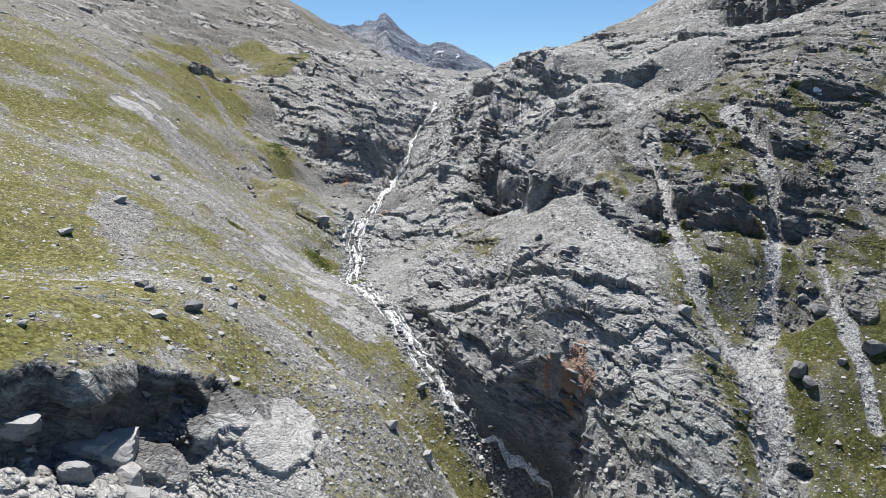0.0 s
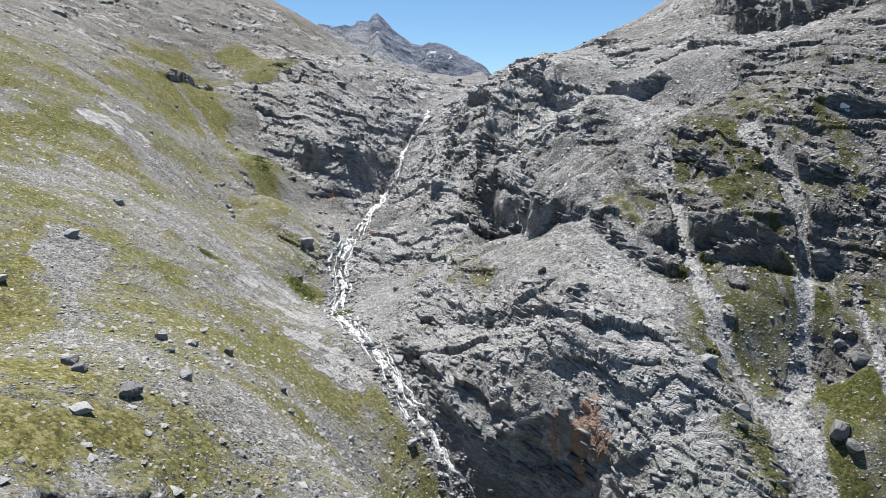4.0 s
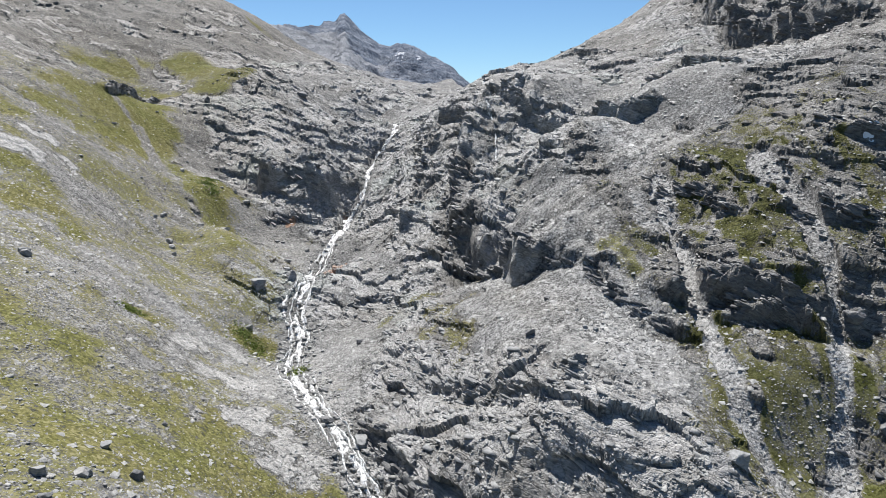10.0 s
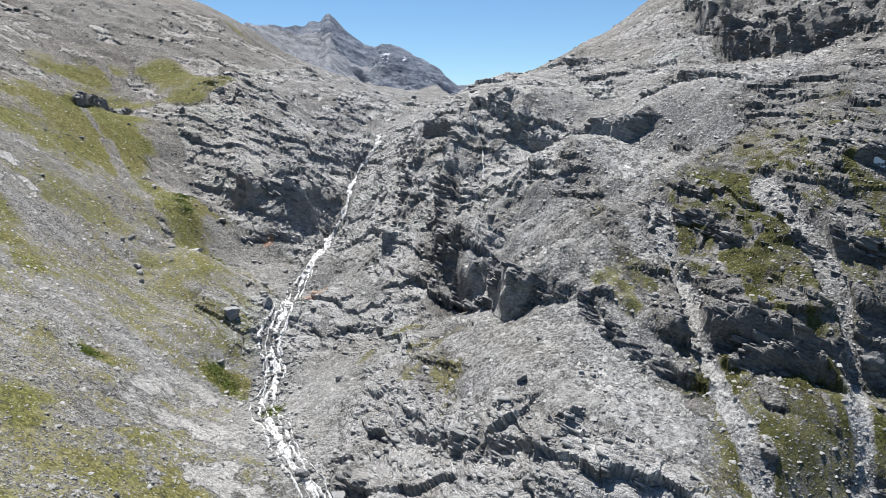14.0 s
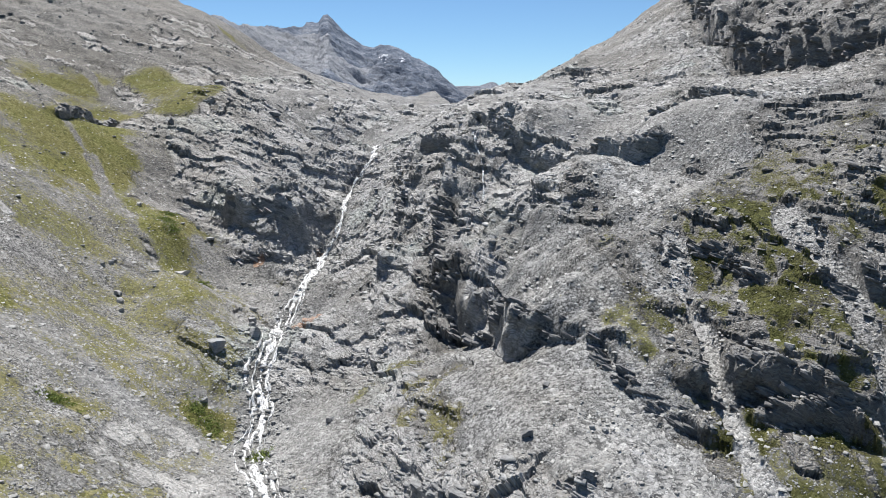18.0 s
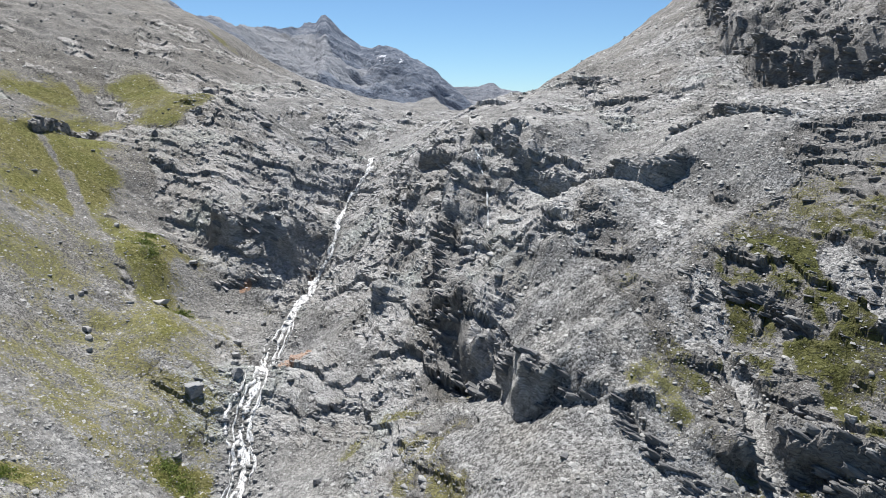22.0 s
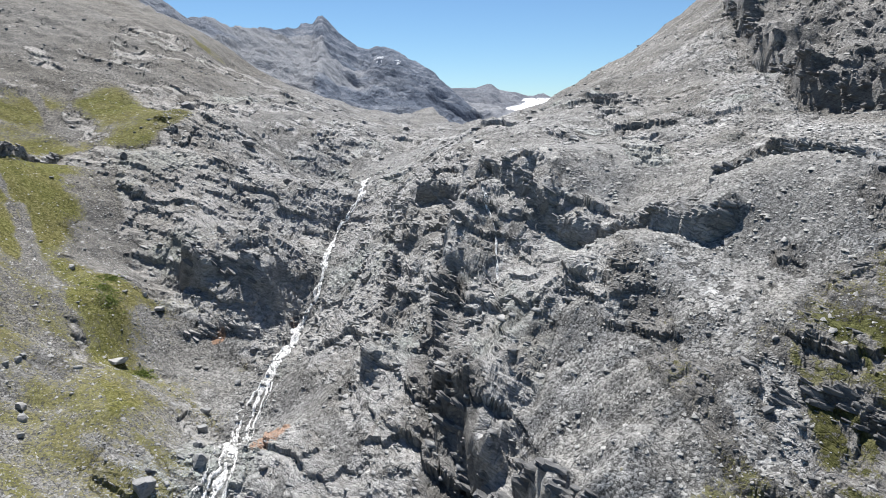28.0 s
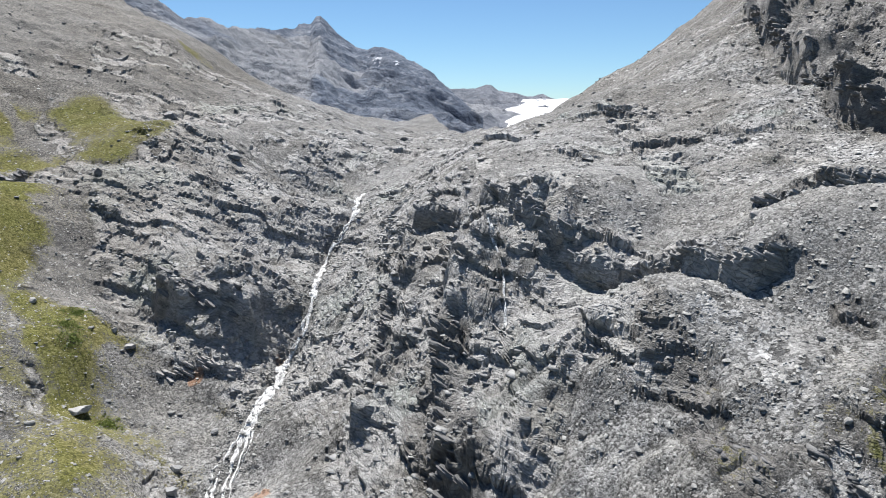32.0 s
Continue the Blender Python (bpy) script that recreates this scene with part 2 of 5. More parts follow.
# blue and paleness here are painted haze, stronger on the far ridge
far_mat = make_far_rock("haze_tinted_rock", (0.055, 0.072, 0.105), (0.135, 0.16, 0.205), (0.28, 0.305, 0.345))
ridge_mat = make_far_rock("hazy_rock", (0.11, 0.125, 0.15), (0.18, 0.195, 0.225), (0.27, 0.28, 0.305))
snow_mat = make_snow()
leaf_mat = make_leaf()

# ---- landform ----
# guide points of each landform: east, north, height
MEADOW_SIDE = (
    (-74, 123, 70.5), (-80, 148, 76), (-67, 184, 70), (-82, 221, 75), (-135, 240, 99.5), (-98, 262, 83),
    (-147, 443, 121),
)
STREAM_FOOT = (
    (-46, 80, 74), (-38, 84, 68.5), (-38, 105, 70), (-18, 119, 53.5), (-41, 149, 61.5), (-55, 172, 63),
    (-35, 186, 49.5), (-36, 246, 41.5), (-56, 261, 58.5), (-60, 292, 69.5), (-13, 309, 64), (-25, 314, 51.5),
    (-22, 328, 62.5), (-26, 296, 58.5), (-45, 312, 57), (-44, 304, 54),
)
WEST_SLOPE = (
    (-65, 271, 61), (-121, 289, 101.5), (-71, 329, 64), (-77, 366, 83), (-72, 370, 71.5), (-82, 388, 83),
    (-72, 394, 95.5), (-148, 400, 131), (-131, 425, 119.5), (-68, 315, 70.6), (-80, 290, 66.5), (-78, 345, 80),
    (-91, 353, 84.7),
)
FALLS_STEP = (
    (-32, 379, 89.5), (-13, 380, 83.5), (-56, 407, 96), (-46, 416, 84), (-28, 433, 110.5), (-26.5, 364, 66.5),
    (-55, 353, 65), (-59.5, 378, 86.5), (-14, 415, 86), (-43, 366, 86),
)
HEADWALL = (
    (-188, 660, 213), (-130, 632, 191), (-103, 632, 170), (-51, 619, 150), (-260, 720, 262),
    (-26, 471, 96.5), (-92, 495, 135.5), (-26, 500, 123), (-126, 519, 152.5), (-40, 600, 146), 
    (-12, 615, 136), (-5, 462, 107), (-60, 470, 124.3), (-89, 478, 139.6),
    (19, 594, 125),
)
SPUR_FRONT = (
    (-6, 109, 51), (43, 130, 37), (40, 163, 58.5), (42, 165, 54),
    (23, 167, 53), (16, 192, 53), (20, 206, 61), (8, 207, 48.5), (40, 210, 73),
    (5, 214, 53), (-28, 91.7, 61), (-20.3, 98.3, 55.5),
)
SPUR_TOP = (
    (-7, 251, 53.5), (-5, 260, 51.5), (2, 264, 64.5), (43, 266, 88.5), (48, 312, 120), (32, 332, 118),
    (24, 344, 102.5), (18, 346, 108), (-4, 387, 95.5), (31, 420, 125), (26, 374, 121.5), (7, 333, 86.5),
    (17.5, 301, 88.6), (33, 303, 96.5), (1, 293, 71), (17, 270, 73), (22, 258, 67), (31, 230, 71),
    (5, 231, 57.5),
)
EAST_GULLIES = (
    (66, 131, 30.5), (84, 133, 32), (82, 146, 43), (94, 160, 55.5), (54, 164, 58), (81, 166, 49.5),
    (69, 167, 49), (57, 170, 55), (68, 172, 60.5), (84, 178, 69), (91, 185, 65), (93, 193, 79.5),
    (58, 195, 66.5), (76, 222, 85), (83, 222, 94.5), (116, 224, 106.5), (114, 229, 115.5),
)
EAST_SCREE = (
    (77, 243, 98.5), (98, 243, 109.5), (76, 244, 106), (113, 256, 122), (102, 257, 117.5), (90, 258, 111),
    (94, 259, 119.5), (78, 264, 106), (95, 266, 122), (58, 295, 104.5), (94, 299, 127.5), (190, 330, 180),
    (76, 356, 128), (134, 356, 152.5), (140, 365, 150.5), (190, 420, 205), (55, 279, 111), (74, 277, 113),
    (77, 303, 118.5), (86, 281, 125), (138, 336, 141.5), (61, 253, 97), (60, 225, 84),
)
RIDGE = (
    (89, 450, 146.5), (85, 460, 135), (62, 470, 131), (80, 485, 139), (152, 500, 176), (122, 500, 160),
    (200, 520, 215), (101, 418, 146.2), (148, 433, 178),
)
GORGE = (
    (30, 158, 44), (14.6, 158.8, 30.5), (26, 150.8, 30.5), (2, 171.5, 35), (40, 141, 34), (33, 146, 33),
    (8.5, 161, 23), (15, 156, 19), (22, 152, 16), (26, 147, 13), (25, 137, 8), (24, 116, 2), (-60, 40, 74), (-20, 55, 52),
)
KNOTS = np.array(MEADOW_SIDE + STREAM_FOOT + WEST_SLOPE + FALLS_STEP + HEADWALL + SPUR_FRONT + SPUR_TOP + EAST_GULLIES + EAST_SCREE + RIDGE + GORGE, float)


def spread(d):
    return np.where(d > 0, d * d * np.log(d + 1e-12), 0.0)


def plate(knots):
    """A thin plate bent through the guide points: the weights of its bumps."""
    p, n = knots[:, :2] / 100, len(knots)
    m = np.zeros((n + 3, n + 3))
    m[:n, :n] = spread(np.linalg.norm(p[:, None] - p[None], axis=-1)) + 0.005 * np.eye(n)
    m[:n, n], m[:n, n + 1:] = 1, p
    m[n, :n], m[n + 1:, :n] = 1, p.T
    return np.linalg.solve(m, np.r_[knots[:, 2], 0, 0, 0])


WEIGHTS = plate(KNOTS)


def base_height(x, y):
    q = np.stack([np.ravel(x), np.ravel(y)], 1) / 100
    out, n = np.empty(len(q)), len(KNOTS)
    for i in range(0, len(q), 20000):
        b = q[i:i + 20000]
        out[i:i + 20000] = spread(np.linalg.norm(b[:, None] - KNOTS[None, :, :2] / 100, axis=-1)) @ WEIGHTS[:n] + WEIGHTS[n] + b @ WEIGHTS[n + 1:]
    return out.reshape(np.shape(x))


def step(a, b, x):
    k = np.clip((x - a) / (b - a), 0, 1)
    return k * k * (3 - 2 * k)


CREST = np.array([(-400, 900), (-195, 700), (-114, 660), (-69, 634), (14, 618), (40, 640), (56, 560), (66, 490), (90, 480), (122, 512), (152, 514), (210, 535), (400, 620)], float)


def ground_height(x, y):
    """The land without its relief: the bent plate near by, falling away behind the crests to a far valley."""
    near = base_height(np.clip(x, -330, 330), np.clip(y, -60, 760))
    behind = y - np.interp(x, CREST[:, 0], CREST[:, 1])
    return near + (50 - near) * step(8, 190, behind)


# cover of the land, stroke by stroke: from (x, y) to (x, y), half width, strength
MEADOWS = (
    (-62, 84, -40, 94, 9, 1), (-64, 103, -47, 104, 8, 1), (-78, 96, -60, 92, 12, 1),
    (-50, 75, -36, 95, 6, 1), (-80, 126, -70, 133, 6.7, 0.9), (-90, 142, -79, 157, 10.4, 1), (-98, 163, -90, 186, 8.7, 0.8),
    (-118, 189, -101, 188, 9.5, 0.5), (-133, 255, -98, 256, 12.9, 1), (-142, 233, -124, 236, 11.8, 0.7), (-157, 275, -129, 289, 13.8, 0.8),
    (-172, 285, -166, 329, 15.4, 0.7), (-180, 366, -152, 363, 13.2, 0.5), (-136, 378, -114, 393, 16.8, 0.8), (-82, 345, -59, 290, 5.4, 0.9),
    (-30, 107, -7, 93, 13.3, 0.45), (-16, 76, -15, 74, 2.9, 0.9),
)
WEST_GRASS = (
    (-168, 282, -138, 275, 16, 1), (-138, 275, -114, 267, 13, 1), (-146, 245, -122, 226, 14, 0.95), (-150, 312, -140, 311, 12, 0.9),
    (-128, 345, -116, 359, 11, 1), (-116, 359, -114, 397, 12, 1), (-100, 161, -91, 170, 11, 1), (-84, 141, -78, 151, 10, 1),
    (-82, 129, -73, 135, 10, 1), (-103, 254, -98, 262, 8, 0.85), (-86, 343, -76, 337, 6, 1), (-76, 337, -59, 298, 5, 0.9),
    (-181, 467, -160, 480, 14, 0.9), (-135, 369, -116, 385, 13, 1), (-130, 499, -108, 455, 13, 0.9), (-115, 633, -110, 633, 8, 0.7),
    (-166, 420, -158, 428, 12.3, 0.8), (-157, 454, -138, 443, 12.8, 0.9), (-140, 368, -119, 410, 21.6, 1), (-124, 337, -119, 337, 9.2, 1),
    (-132, 502, -103, 470, 13.6, 0.8), (-87, 363, -70, 330, 5.4, 0.9), (-67, 223, -65, 223, 4.5, 0.9), (-47, 247, -41, 248, 7, 1),
    (-56, 259, -59, 255, 6.3, 0.6), (-7, 246, -4, 250, 2.7, 0.7), (2, 253, 12, 249, 2.3, 0.7), (-94, 359, -70, 352, 8, 0.9),
    (-70, 344, -62, 322, 4.8, 0.8), (-68, 211, -60, 209, 5.8, 0.5),
    (-151, 449, -133, 443, 15, 0.95), (-129, 401, -116, 389, 14.2, 1), (-138, 491, -126, 480, 8.2, 0.9), (-122, 490, -98, 469, 11.9, 0.95),
    (-116, 370, -109, 369, 5.8, 0.6), (-139, 338, -131, 360, 13.8, 0.95), (-116, 302, -122, 306, 11.7, 0.7),
)
EAST_GRASS = (
    (91, 159, 83, 127, 12.7, 1), (87, 168, 80, 143, 8.1, 1), (70, 190, 73, 175, 6.5, 0.8), (73, 170, 72, 158, 4.5, 0.9),
    (64, 200, 54, 213, 5.9, 0.8), (65, 194, 78, 179, 6.1, 0.9), (67, 180, 71, 167, 7.4, 0.9), (58, 180, 64, 188, 3.4, 0.8),
    (86, 176, 84, 160, 6.8, 0.9), (70, 223, 82, 204, 6, 0.6), (87, 224, 80, 241, 5.5, 0.6), (57, 211, 61, 204, 4.1, 0.9),
    (94, 203, 103, 193, 5.9, 0.6), (79, 243, 83, 236, 5.8, 0.8),
    (75, 244, 85, 223, 8.2, 0.7), (71, 228, 81, 204, 8.4, 0.75), (69, 208, 86, 194, 5.5, 0.7), (64, 195, 66, 185, 7.3, 0.9),
    (52, 220, 61, 209, 5.6, 0.8), (75, 224, 87, 193, 12.3, 0.75), (68, 193, 78, 181, 8.3, 0.9), (92, 197, 102, 189, 8, 0.6),
    (63, 175, 77, 165, 10.3, 0.85), (85, 176, 87, 162, 8, 0.85),
)
BARE_ROCK = (
    (-1, 196, 47, 153, 16.3, 1), (10, 174, 54, 134, 16, 1), (15, 149, 49, 119, 12.6, 1), (-41, 61, -30, 75, 8.2, 1),
    (15, 203, 37, 161, 12, 1), (-3, 222, 4, 182, 10, 1), (5, 362, 23, 260, 26.2, 1), (30, 330, 76, 282, 9.9, 1),
    (32, 297, 50, 272, 12.2, 1), (-27, 293, -5, 268, 10.1, 1), (-83, 398, -26, 358, 26.2, 1), (-58, 459, 1, 395, 20.5, 0.7),
    (-101, 500, -82, 468, 13.3, 1), (-140, 401, -132, 433, 4.7, 1), (92, 404, 78, 319, 6.9, 1), (-49, 275, -43, 268, 5.8, 1),
    (-84, 432, -24, 429, 18.1, 0.7), (-62, 461, 10, 512, 11.6, 0.6), (-99, 417, -85, 397, 11.1, 0.7), (-118, 502, -94, 503, 10.4, 0.7),
    (33, 330, 70, 293, 9, 1), (-7, 294, 15, 303, 14.3, 1), (31, 295, 45, 283, 9.7, 1), (43, 302, 58, 290, 8.3, 0.8),
    (9, 400, 17, 334, 15.3, 1), (86, 419, 99, 390, 9.2, 0.9), (-58, 375, -38, 356, 13.3, 0.9), (-50, 315, -38, 290, 5.8, 0.8),
    (-42, 285, -35, 283, 4.6, 0.9), (-53, 274, -42, 268, 7.7, 1), (-31, 274, -2, 259, 7.4, 0.9), (2, 244, 10, 212, 9.5, 1),
    (-26, 366, -2, 315, 11.7, 0.8), (-139, 426, -134, 430, 5, 0.8),
)
# dark mossy rock, and steep faces darkened in place of their shade
DARK_AND_SHADED_ROCK = (
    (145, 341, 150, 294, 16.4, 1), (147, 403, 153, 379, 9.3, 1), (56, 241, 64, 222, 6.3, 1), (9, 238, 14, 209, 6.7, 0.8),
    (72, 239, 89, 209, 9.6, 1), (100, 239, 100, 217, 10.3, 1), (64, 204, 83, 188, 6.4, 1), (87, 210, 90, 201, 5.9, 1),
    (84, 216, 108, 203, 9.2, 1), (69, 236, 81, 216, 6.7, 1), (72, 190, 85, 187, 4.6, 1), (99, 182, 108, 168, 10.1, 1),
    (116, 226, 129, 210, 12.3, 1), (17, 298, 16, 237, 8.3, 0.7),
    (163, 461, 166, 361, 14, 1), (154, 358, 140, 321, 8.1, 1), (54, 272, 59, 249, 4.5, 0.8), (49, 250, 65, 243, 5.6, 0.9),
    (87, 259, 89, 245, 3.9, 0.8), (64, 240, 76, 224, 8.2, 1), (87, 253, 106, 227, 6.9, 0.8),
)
PALE_ROCK = (
    (-127, 279, -115, 296, 4.5, 1), (-124, 306, -129, 303, 4, 0.9), (-129, 240, -125, 237, 3, 0.9),
    (-46, 216, -24, 190, 13, 0.62), (-60, 205, -50, 190, 7, 0.55), (-22, 150, -12, 125, 8, 0.5),
    (-29, 88, -21, 93, 5.5, 1), (-26, 82, -20.5, 86, 4.5, 1),
    (-42, 63, -27, 78, 9, 1), (-30, 86, -24, 76, 6, 1),
    (-48, 219, -34, 204, 5.8, 1), (-36, 192, -18, 181, 9.3, 1), (-29, 222, -16, 202, 4.3, 0.9), (-29, 79, -19, 81, 4.6, 1),
    (-24, 70, -21, 70, 2.7, 1), (-128, 283, -120, 288, 6.1, 0.9), (-32, 424, 1, 400, 8.5, 0.6), (-34, 370, -26, 358, 7.4, 0.8),
    (-53, 222, -50, 236, 7.4, 0.9), (34, 393, 49, 318, 3.4, 0.8),
)
GREAT_SLABS = ((-28.5, 88, -22, 94, 3.6, 1), (-23, 85, -21, 90, 3.4, 1), (-31, 83, -29, 86, 1.8, 1), (-36, 76, -33, 78, 2.2, 1))
OPEN_SCREE = (
    (-168, 493, -134, 459, 2.6, 1), (-134, 392, -110, 362, 2.2, 1), (-120, 380, -104, 352, 1.8, 1), (-150, 480, -128, 448, 2, 1),
    (-81, 175, -68, 146, 5, 1), (-68, 146, -56, 122, 6, 1),
    (17, 233, 34, 197, 4.4, 1), (22, 206, 52, 180, 7.6, 1), (38, 212, 48, 188, 7.1, 1), (29, 203, 43, 184, 8, 1),
    (48, 248, 49, 228, 4.5, 0.9), (62, 236, 63, 211, 4.3, 0.9), (42, 268, 45, 235, 7.2, 1), (52, 316, 72, 298, 4.3, 1),
    (68, 275, 69, 251, 11, 1), (78, 293, 92, 260, 7.1, 1), (33, 255, 39, 238, 5.6, 1), (28, 233, 36, 193, 9.3, 1),
    (12, 249, 29, 239, 4, 1), (38, 244, 48, 246, 4, 0.9), (-23, 322, -6, 281, 6.1, 0.7), (-111, 419, -89, 377, 9.3, 1),
    (-64, 343, -39, 332, 10.9, 0.9), (-73, 493, 12, 603, 7.3, 0.8), (-159, 513, -86, 561, 18.5, 0.7),
)
LIGHT_SCREE = (
    (123, 420, 138, 419, 12, 0.9), (117, 358, 103, 338, 12, 1), (117, 326, 109, 278, 12, 1), (119, 271, 135, 283, 8, 1),
    (90, 319, 116, 294, 9.6, 1), (135, 400, 127, 329, 9.9, 0.9), (69, 270, 68, 250, 6.2, 0.9), (70, 293, 69, 273, 4.4, 0.7),
    (34, 202, 49, 182, 5.4, 0.6), (61, 234, 62, 209, 3.4, 1),
)
GULLIES = (
    (90, 227, 92, 206, 3.6, 1), (92, 206, 90, 189, 3.3, 1), (90, 189, 83, 173, 2.9, 1), (83, 173, 74, 154, 3.1, 1),
    (74, 154, 67, 128, 6, 1), (70, 145, 63, 120, 5, 0.8), (67, 239, 65, 209, 3.6, 1), (65, 209, 63, 186, 3.2, 1), (63, 186, 64, 170, 3, 1),
    (64, 170, 69, 147, 2.4, 1), (96, 179, 93, 161, 2, 1), (93, 161, 93, 147, 1.8, 1), (93, 147, 91, 135, 1.8, 1),
)
# course of the torrent, from the lip of the falls down
COURSE = (
    (-4, 470), (-5.2, 448), (-6, 432), (-12, 424), (-17, 418), (-18.5, 405), (-18, 382), (-20.5, 370), (-26, 362.5), (-27.2, 353),
    (-30.5, 341), (-33.5, 327), (-35, 315), (-34, 300), (-33, 283), (-36.5, 270), (-32.7, 260), (-33.4, 247), (-33, 238),
    (-27, 223), (-23, 212), (-17, 199), (-12.5, 190), (-6.9, 178.7), (2.1, 168), (8.5, 161), (15, 156), (22, 152), (26, 147), (25, 137), (24, 116),
)
# steps in the rock: height, run back to the slope, foot line
STEPS = (
    (3, 20, ((-9, 197), (1, 175), (9, 165.5), (17, 161), (25, 156), (31, 148), (31, 136)), "dark polished rock wall of the gorge"),
    (8.0, 22, ((16.9, 268.7), (24.3, 244.6), (29.2, 240.1), (31.2, 227.8), (38.6, 221.2), (41.7, 219.2)), "dark overhanging cliff above the scree cone"),
    (5.4, 18, ((44.9, 215.2), (48.2, 204.7), (51.8, 199.1), (57.1, 193.1)), "mossy rock outcrop breaking out of the scree"),
    (3.4, 12, ((33, 330), (46, 305.5), (57, 292), (66, 280), (73.3, 274.2), (78.4, 273.9)), "long bedded rock ledge below the ridge"),
    (5.4, 16, ((61.2, 198.9), (70.8, 194.3), (76.8, 189.6), (80.5, 185)), "dark rock wall with turf on its ledges"),
    (7.0, 20, ((-66.2, 378), (-58.5, 370.8), (-46.8, 365.9), (-37.8, 364)), "dark stepped cliff beside the waterfall"),
    (3, 10, ((-59.3, 352.9), (-51.7, 354.4), (-42.5, 353.9)), "pale massive rock block under the cliff"),
    (1.8, 12, ((84.1, 292.6), (94.6, 285.3), (105.8, 272)), "low broken edge across the scree field"),
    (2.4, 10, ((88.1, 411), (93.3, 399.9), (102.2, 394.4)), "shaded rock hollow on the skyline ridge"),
    (2.4, 14, ((-138.6, 392.5), (-134.6, 409.3), (-130.2, 430.2)), "dark rock band across the grassy slope"),
    (8.5, 40, ((152, 430), (142, 380), (134, 338), (140, 318), (150, 290)), "dark high crag above the scree field"),
    (4.5, 14, ((8, 372), (14, 360), (24, 352), (33, 340)), "bedded rock face of the knob"),
    (7.0, 16, ((10, 348), (6.5, 334), (4, 318), (-1, 304)), "dark stepped face of the rock knob"),
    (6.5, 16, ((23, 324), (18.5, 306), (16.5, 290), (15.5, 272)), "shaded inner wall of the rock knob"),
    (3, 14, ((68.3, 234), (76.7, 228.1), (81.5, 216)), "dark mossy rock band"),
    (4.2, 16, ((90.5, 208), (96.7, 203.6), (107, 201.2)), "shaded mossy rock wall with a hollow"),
    (3.6, 12, ((69.4, 190), (75.9, 186.1), (84.4, 186.4)), "low dark rock band in the turf"),
    (3.6, 12, ((88.8, 185.4), (94.4, 184.6), (97.6, 182.9)), "low dark rock step in the turf"),
    (2.4, 12, ((7.2, 205.9), (15.5, 189.8), (24, 177.3)), "grey bedded rock step on the spur"),
    (1.8, 8, ((30.6, 182.4), (33.3, 179.7), (34.7, 181.7)), "grey leaning block on the spur"),
    (3, 14, ((113, 222.3), (123.4, 218.6), (131.2, 214.4)), "dark layered rock band under the scree"),
)


# rust stains: x, y, radius
STAINS = ((31, 154, 3.2), (25, 158, 1.6), (33, 150, 2.0), (-24, 299, 5.0), (-26, 293, 4.0), (-22, 304, 3.0), (-50, 353, 2.2), (-27, 362, 2.5))


def lattice(i, j, seed):
    """A number from 0 to 1 for every whole place of a grid."""
    h = (i.astype(np.int64) * 374761393 + j.astype(np.int64) * 668265263 + seed * 1442695041) & 0xFFFFFFFF
    h = ((h ^ (h >> 13)) * 1274126177) & 0xFFFFFFFF
    h = ((h ^ (h >> 16)) * 2246822519) & 0xFFFFFFFF
    return ((h ^ (h >> 15)) & 0xFFFFFF) / float(0xFFFFFF)


def hills(x, y, seed):
    i, j = np.floor(x), np.floor(y)
    u, v = x - i, y - j
    u, v = u * u * (3 - 2 * u), v * v * (3 - 2 * v)
    a, b = lattice(i, j, seed), lattice(i + 1, j, seed)
    c, d = lattice(i, j + 1, seed), lattice(i + 1, j + 1, seed)
    return (a + (b - a) * u) * (1 - v) + (c + (d - c) * u) * v - 0.5


def rough(x, y, size, octaves, seed, fall=0.5):
    out, k = 0.0, 1.0
    for n in range(octaves):
        out = out + k * hills(x / size * 2 ** n + 17.3 * n, y / size * 2 ** n - 9.1 * n, seed + n)
        k *= fall
    return out


BED_NORMAL = np.array((0.46, 0.10, 1.0))
BED_NORMAL /= np.linalg.norm(BED_NORMAL)
BED_ALONG = np.cross(BED_NORMAL, (0.0, -0.6, 0.8))
BED_ALONG /= np.linalg.norm(BED_ALONG)
BEDDING = np.array([BED_ALONG, np.cross(BED_NORMAL, BED_ALONG), BED_NORMAL])


def lattice3(i, j, k, seed):
    return lattice(i + 57 * k, j - 131 * k, seed)


def joints(p, long, deep, thick, seed):
    """Rock broken by its bedding and its joints: for places in the bedding's own axes, the block each
    lies in (a number from 0 to 1), where in the block it lies, and how far from the block's edge."""
    q = p / np.array((long, deep, thick))
    c = np.floor(q)
    best, second = np.full(len(q), 9.0), np.full(len(q), 9.0)
    pick, where = np.zeros(len(q)), np.zeros((len(q), 3))
    for di in (-1, 0, 1):
        for dj in (-1, 0, 1):
            for dk in (-1, 0, 1):
                i, j, k = c[:, 0] + di, c[:, 1] + dj, c[:, 2] + dk
                l = lattice3(i, j, k, seed)
                a = q[:, 0] - i - 0.15 - 0.7 * l
                b = q[:, 1] - j - 0.15 - 0.7 * np.mod(l * 17.31, 1)
                w = q[:, 2] - k - 0.15 - 0.7 * np.mod(l * 91.7, 1)
                d = np.maximum(np.maximum(np.abs(a + 0.3 * b), np.abs(b - 0.25 * a)), np.abs(w)) + 0.35 * np.sqrt(a * a + b * b + w * w)
                near = d < best
                second = np.where(near, best, np.minimum(second, d))
                best = np.where(near, d, best)
                pick = np.where(near, np.mod(l * 331.9, 1), pick)
                where[near] = np.stack([a, b, w], 1)[near]
    return pick, where, second - best


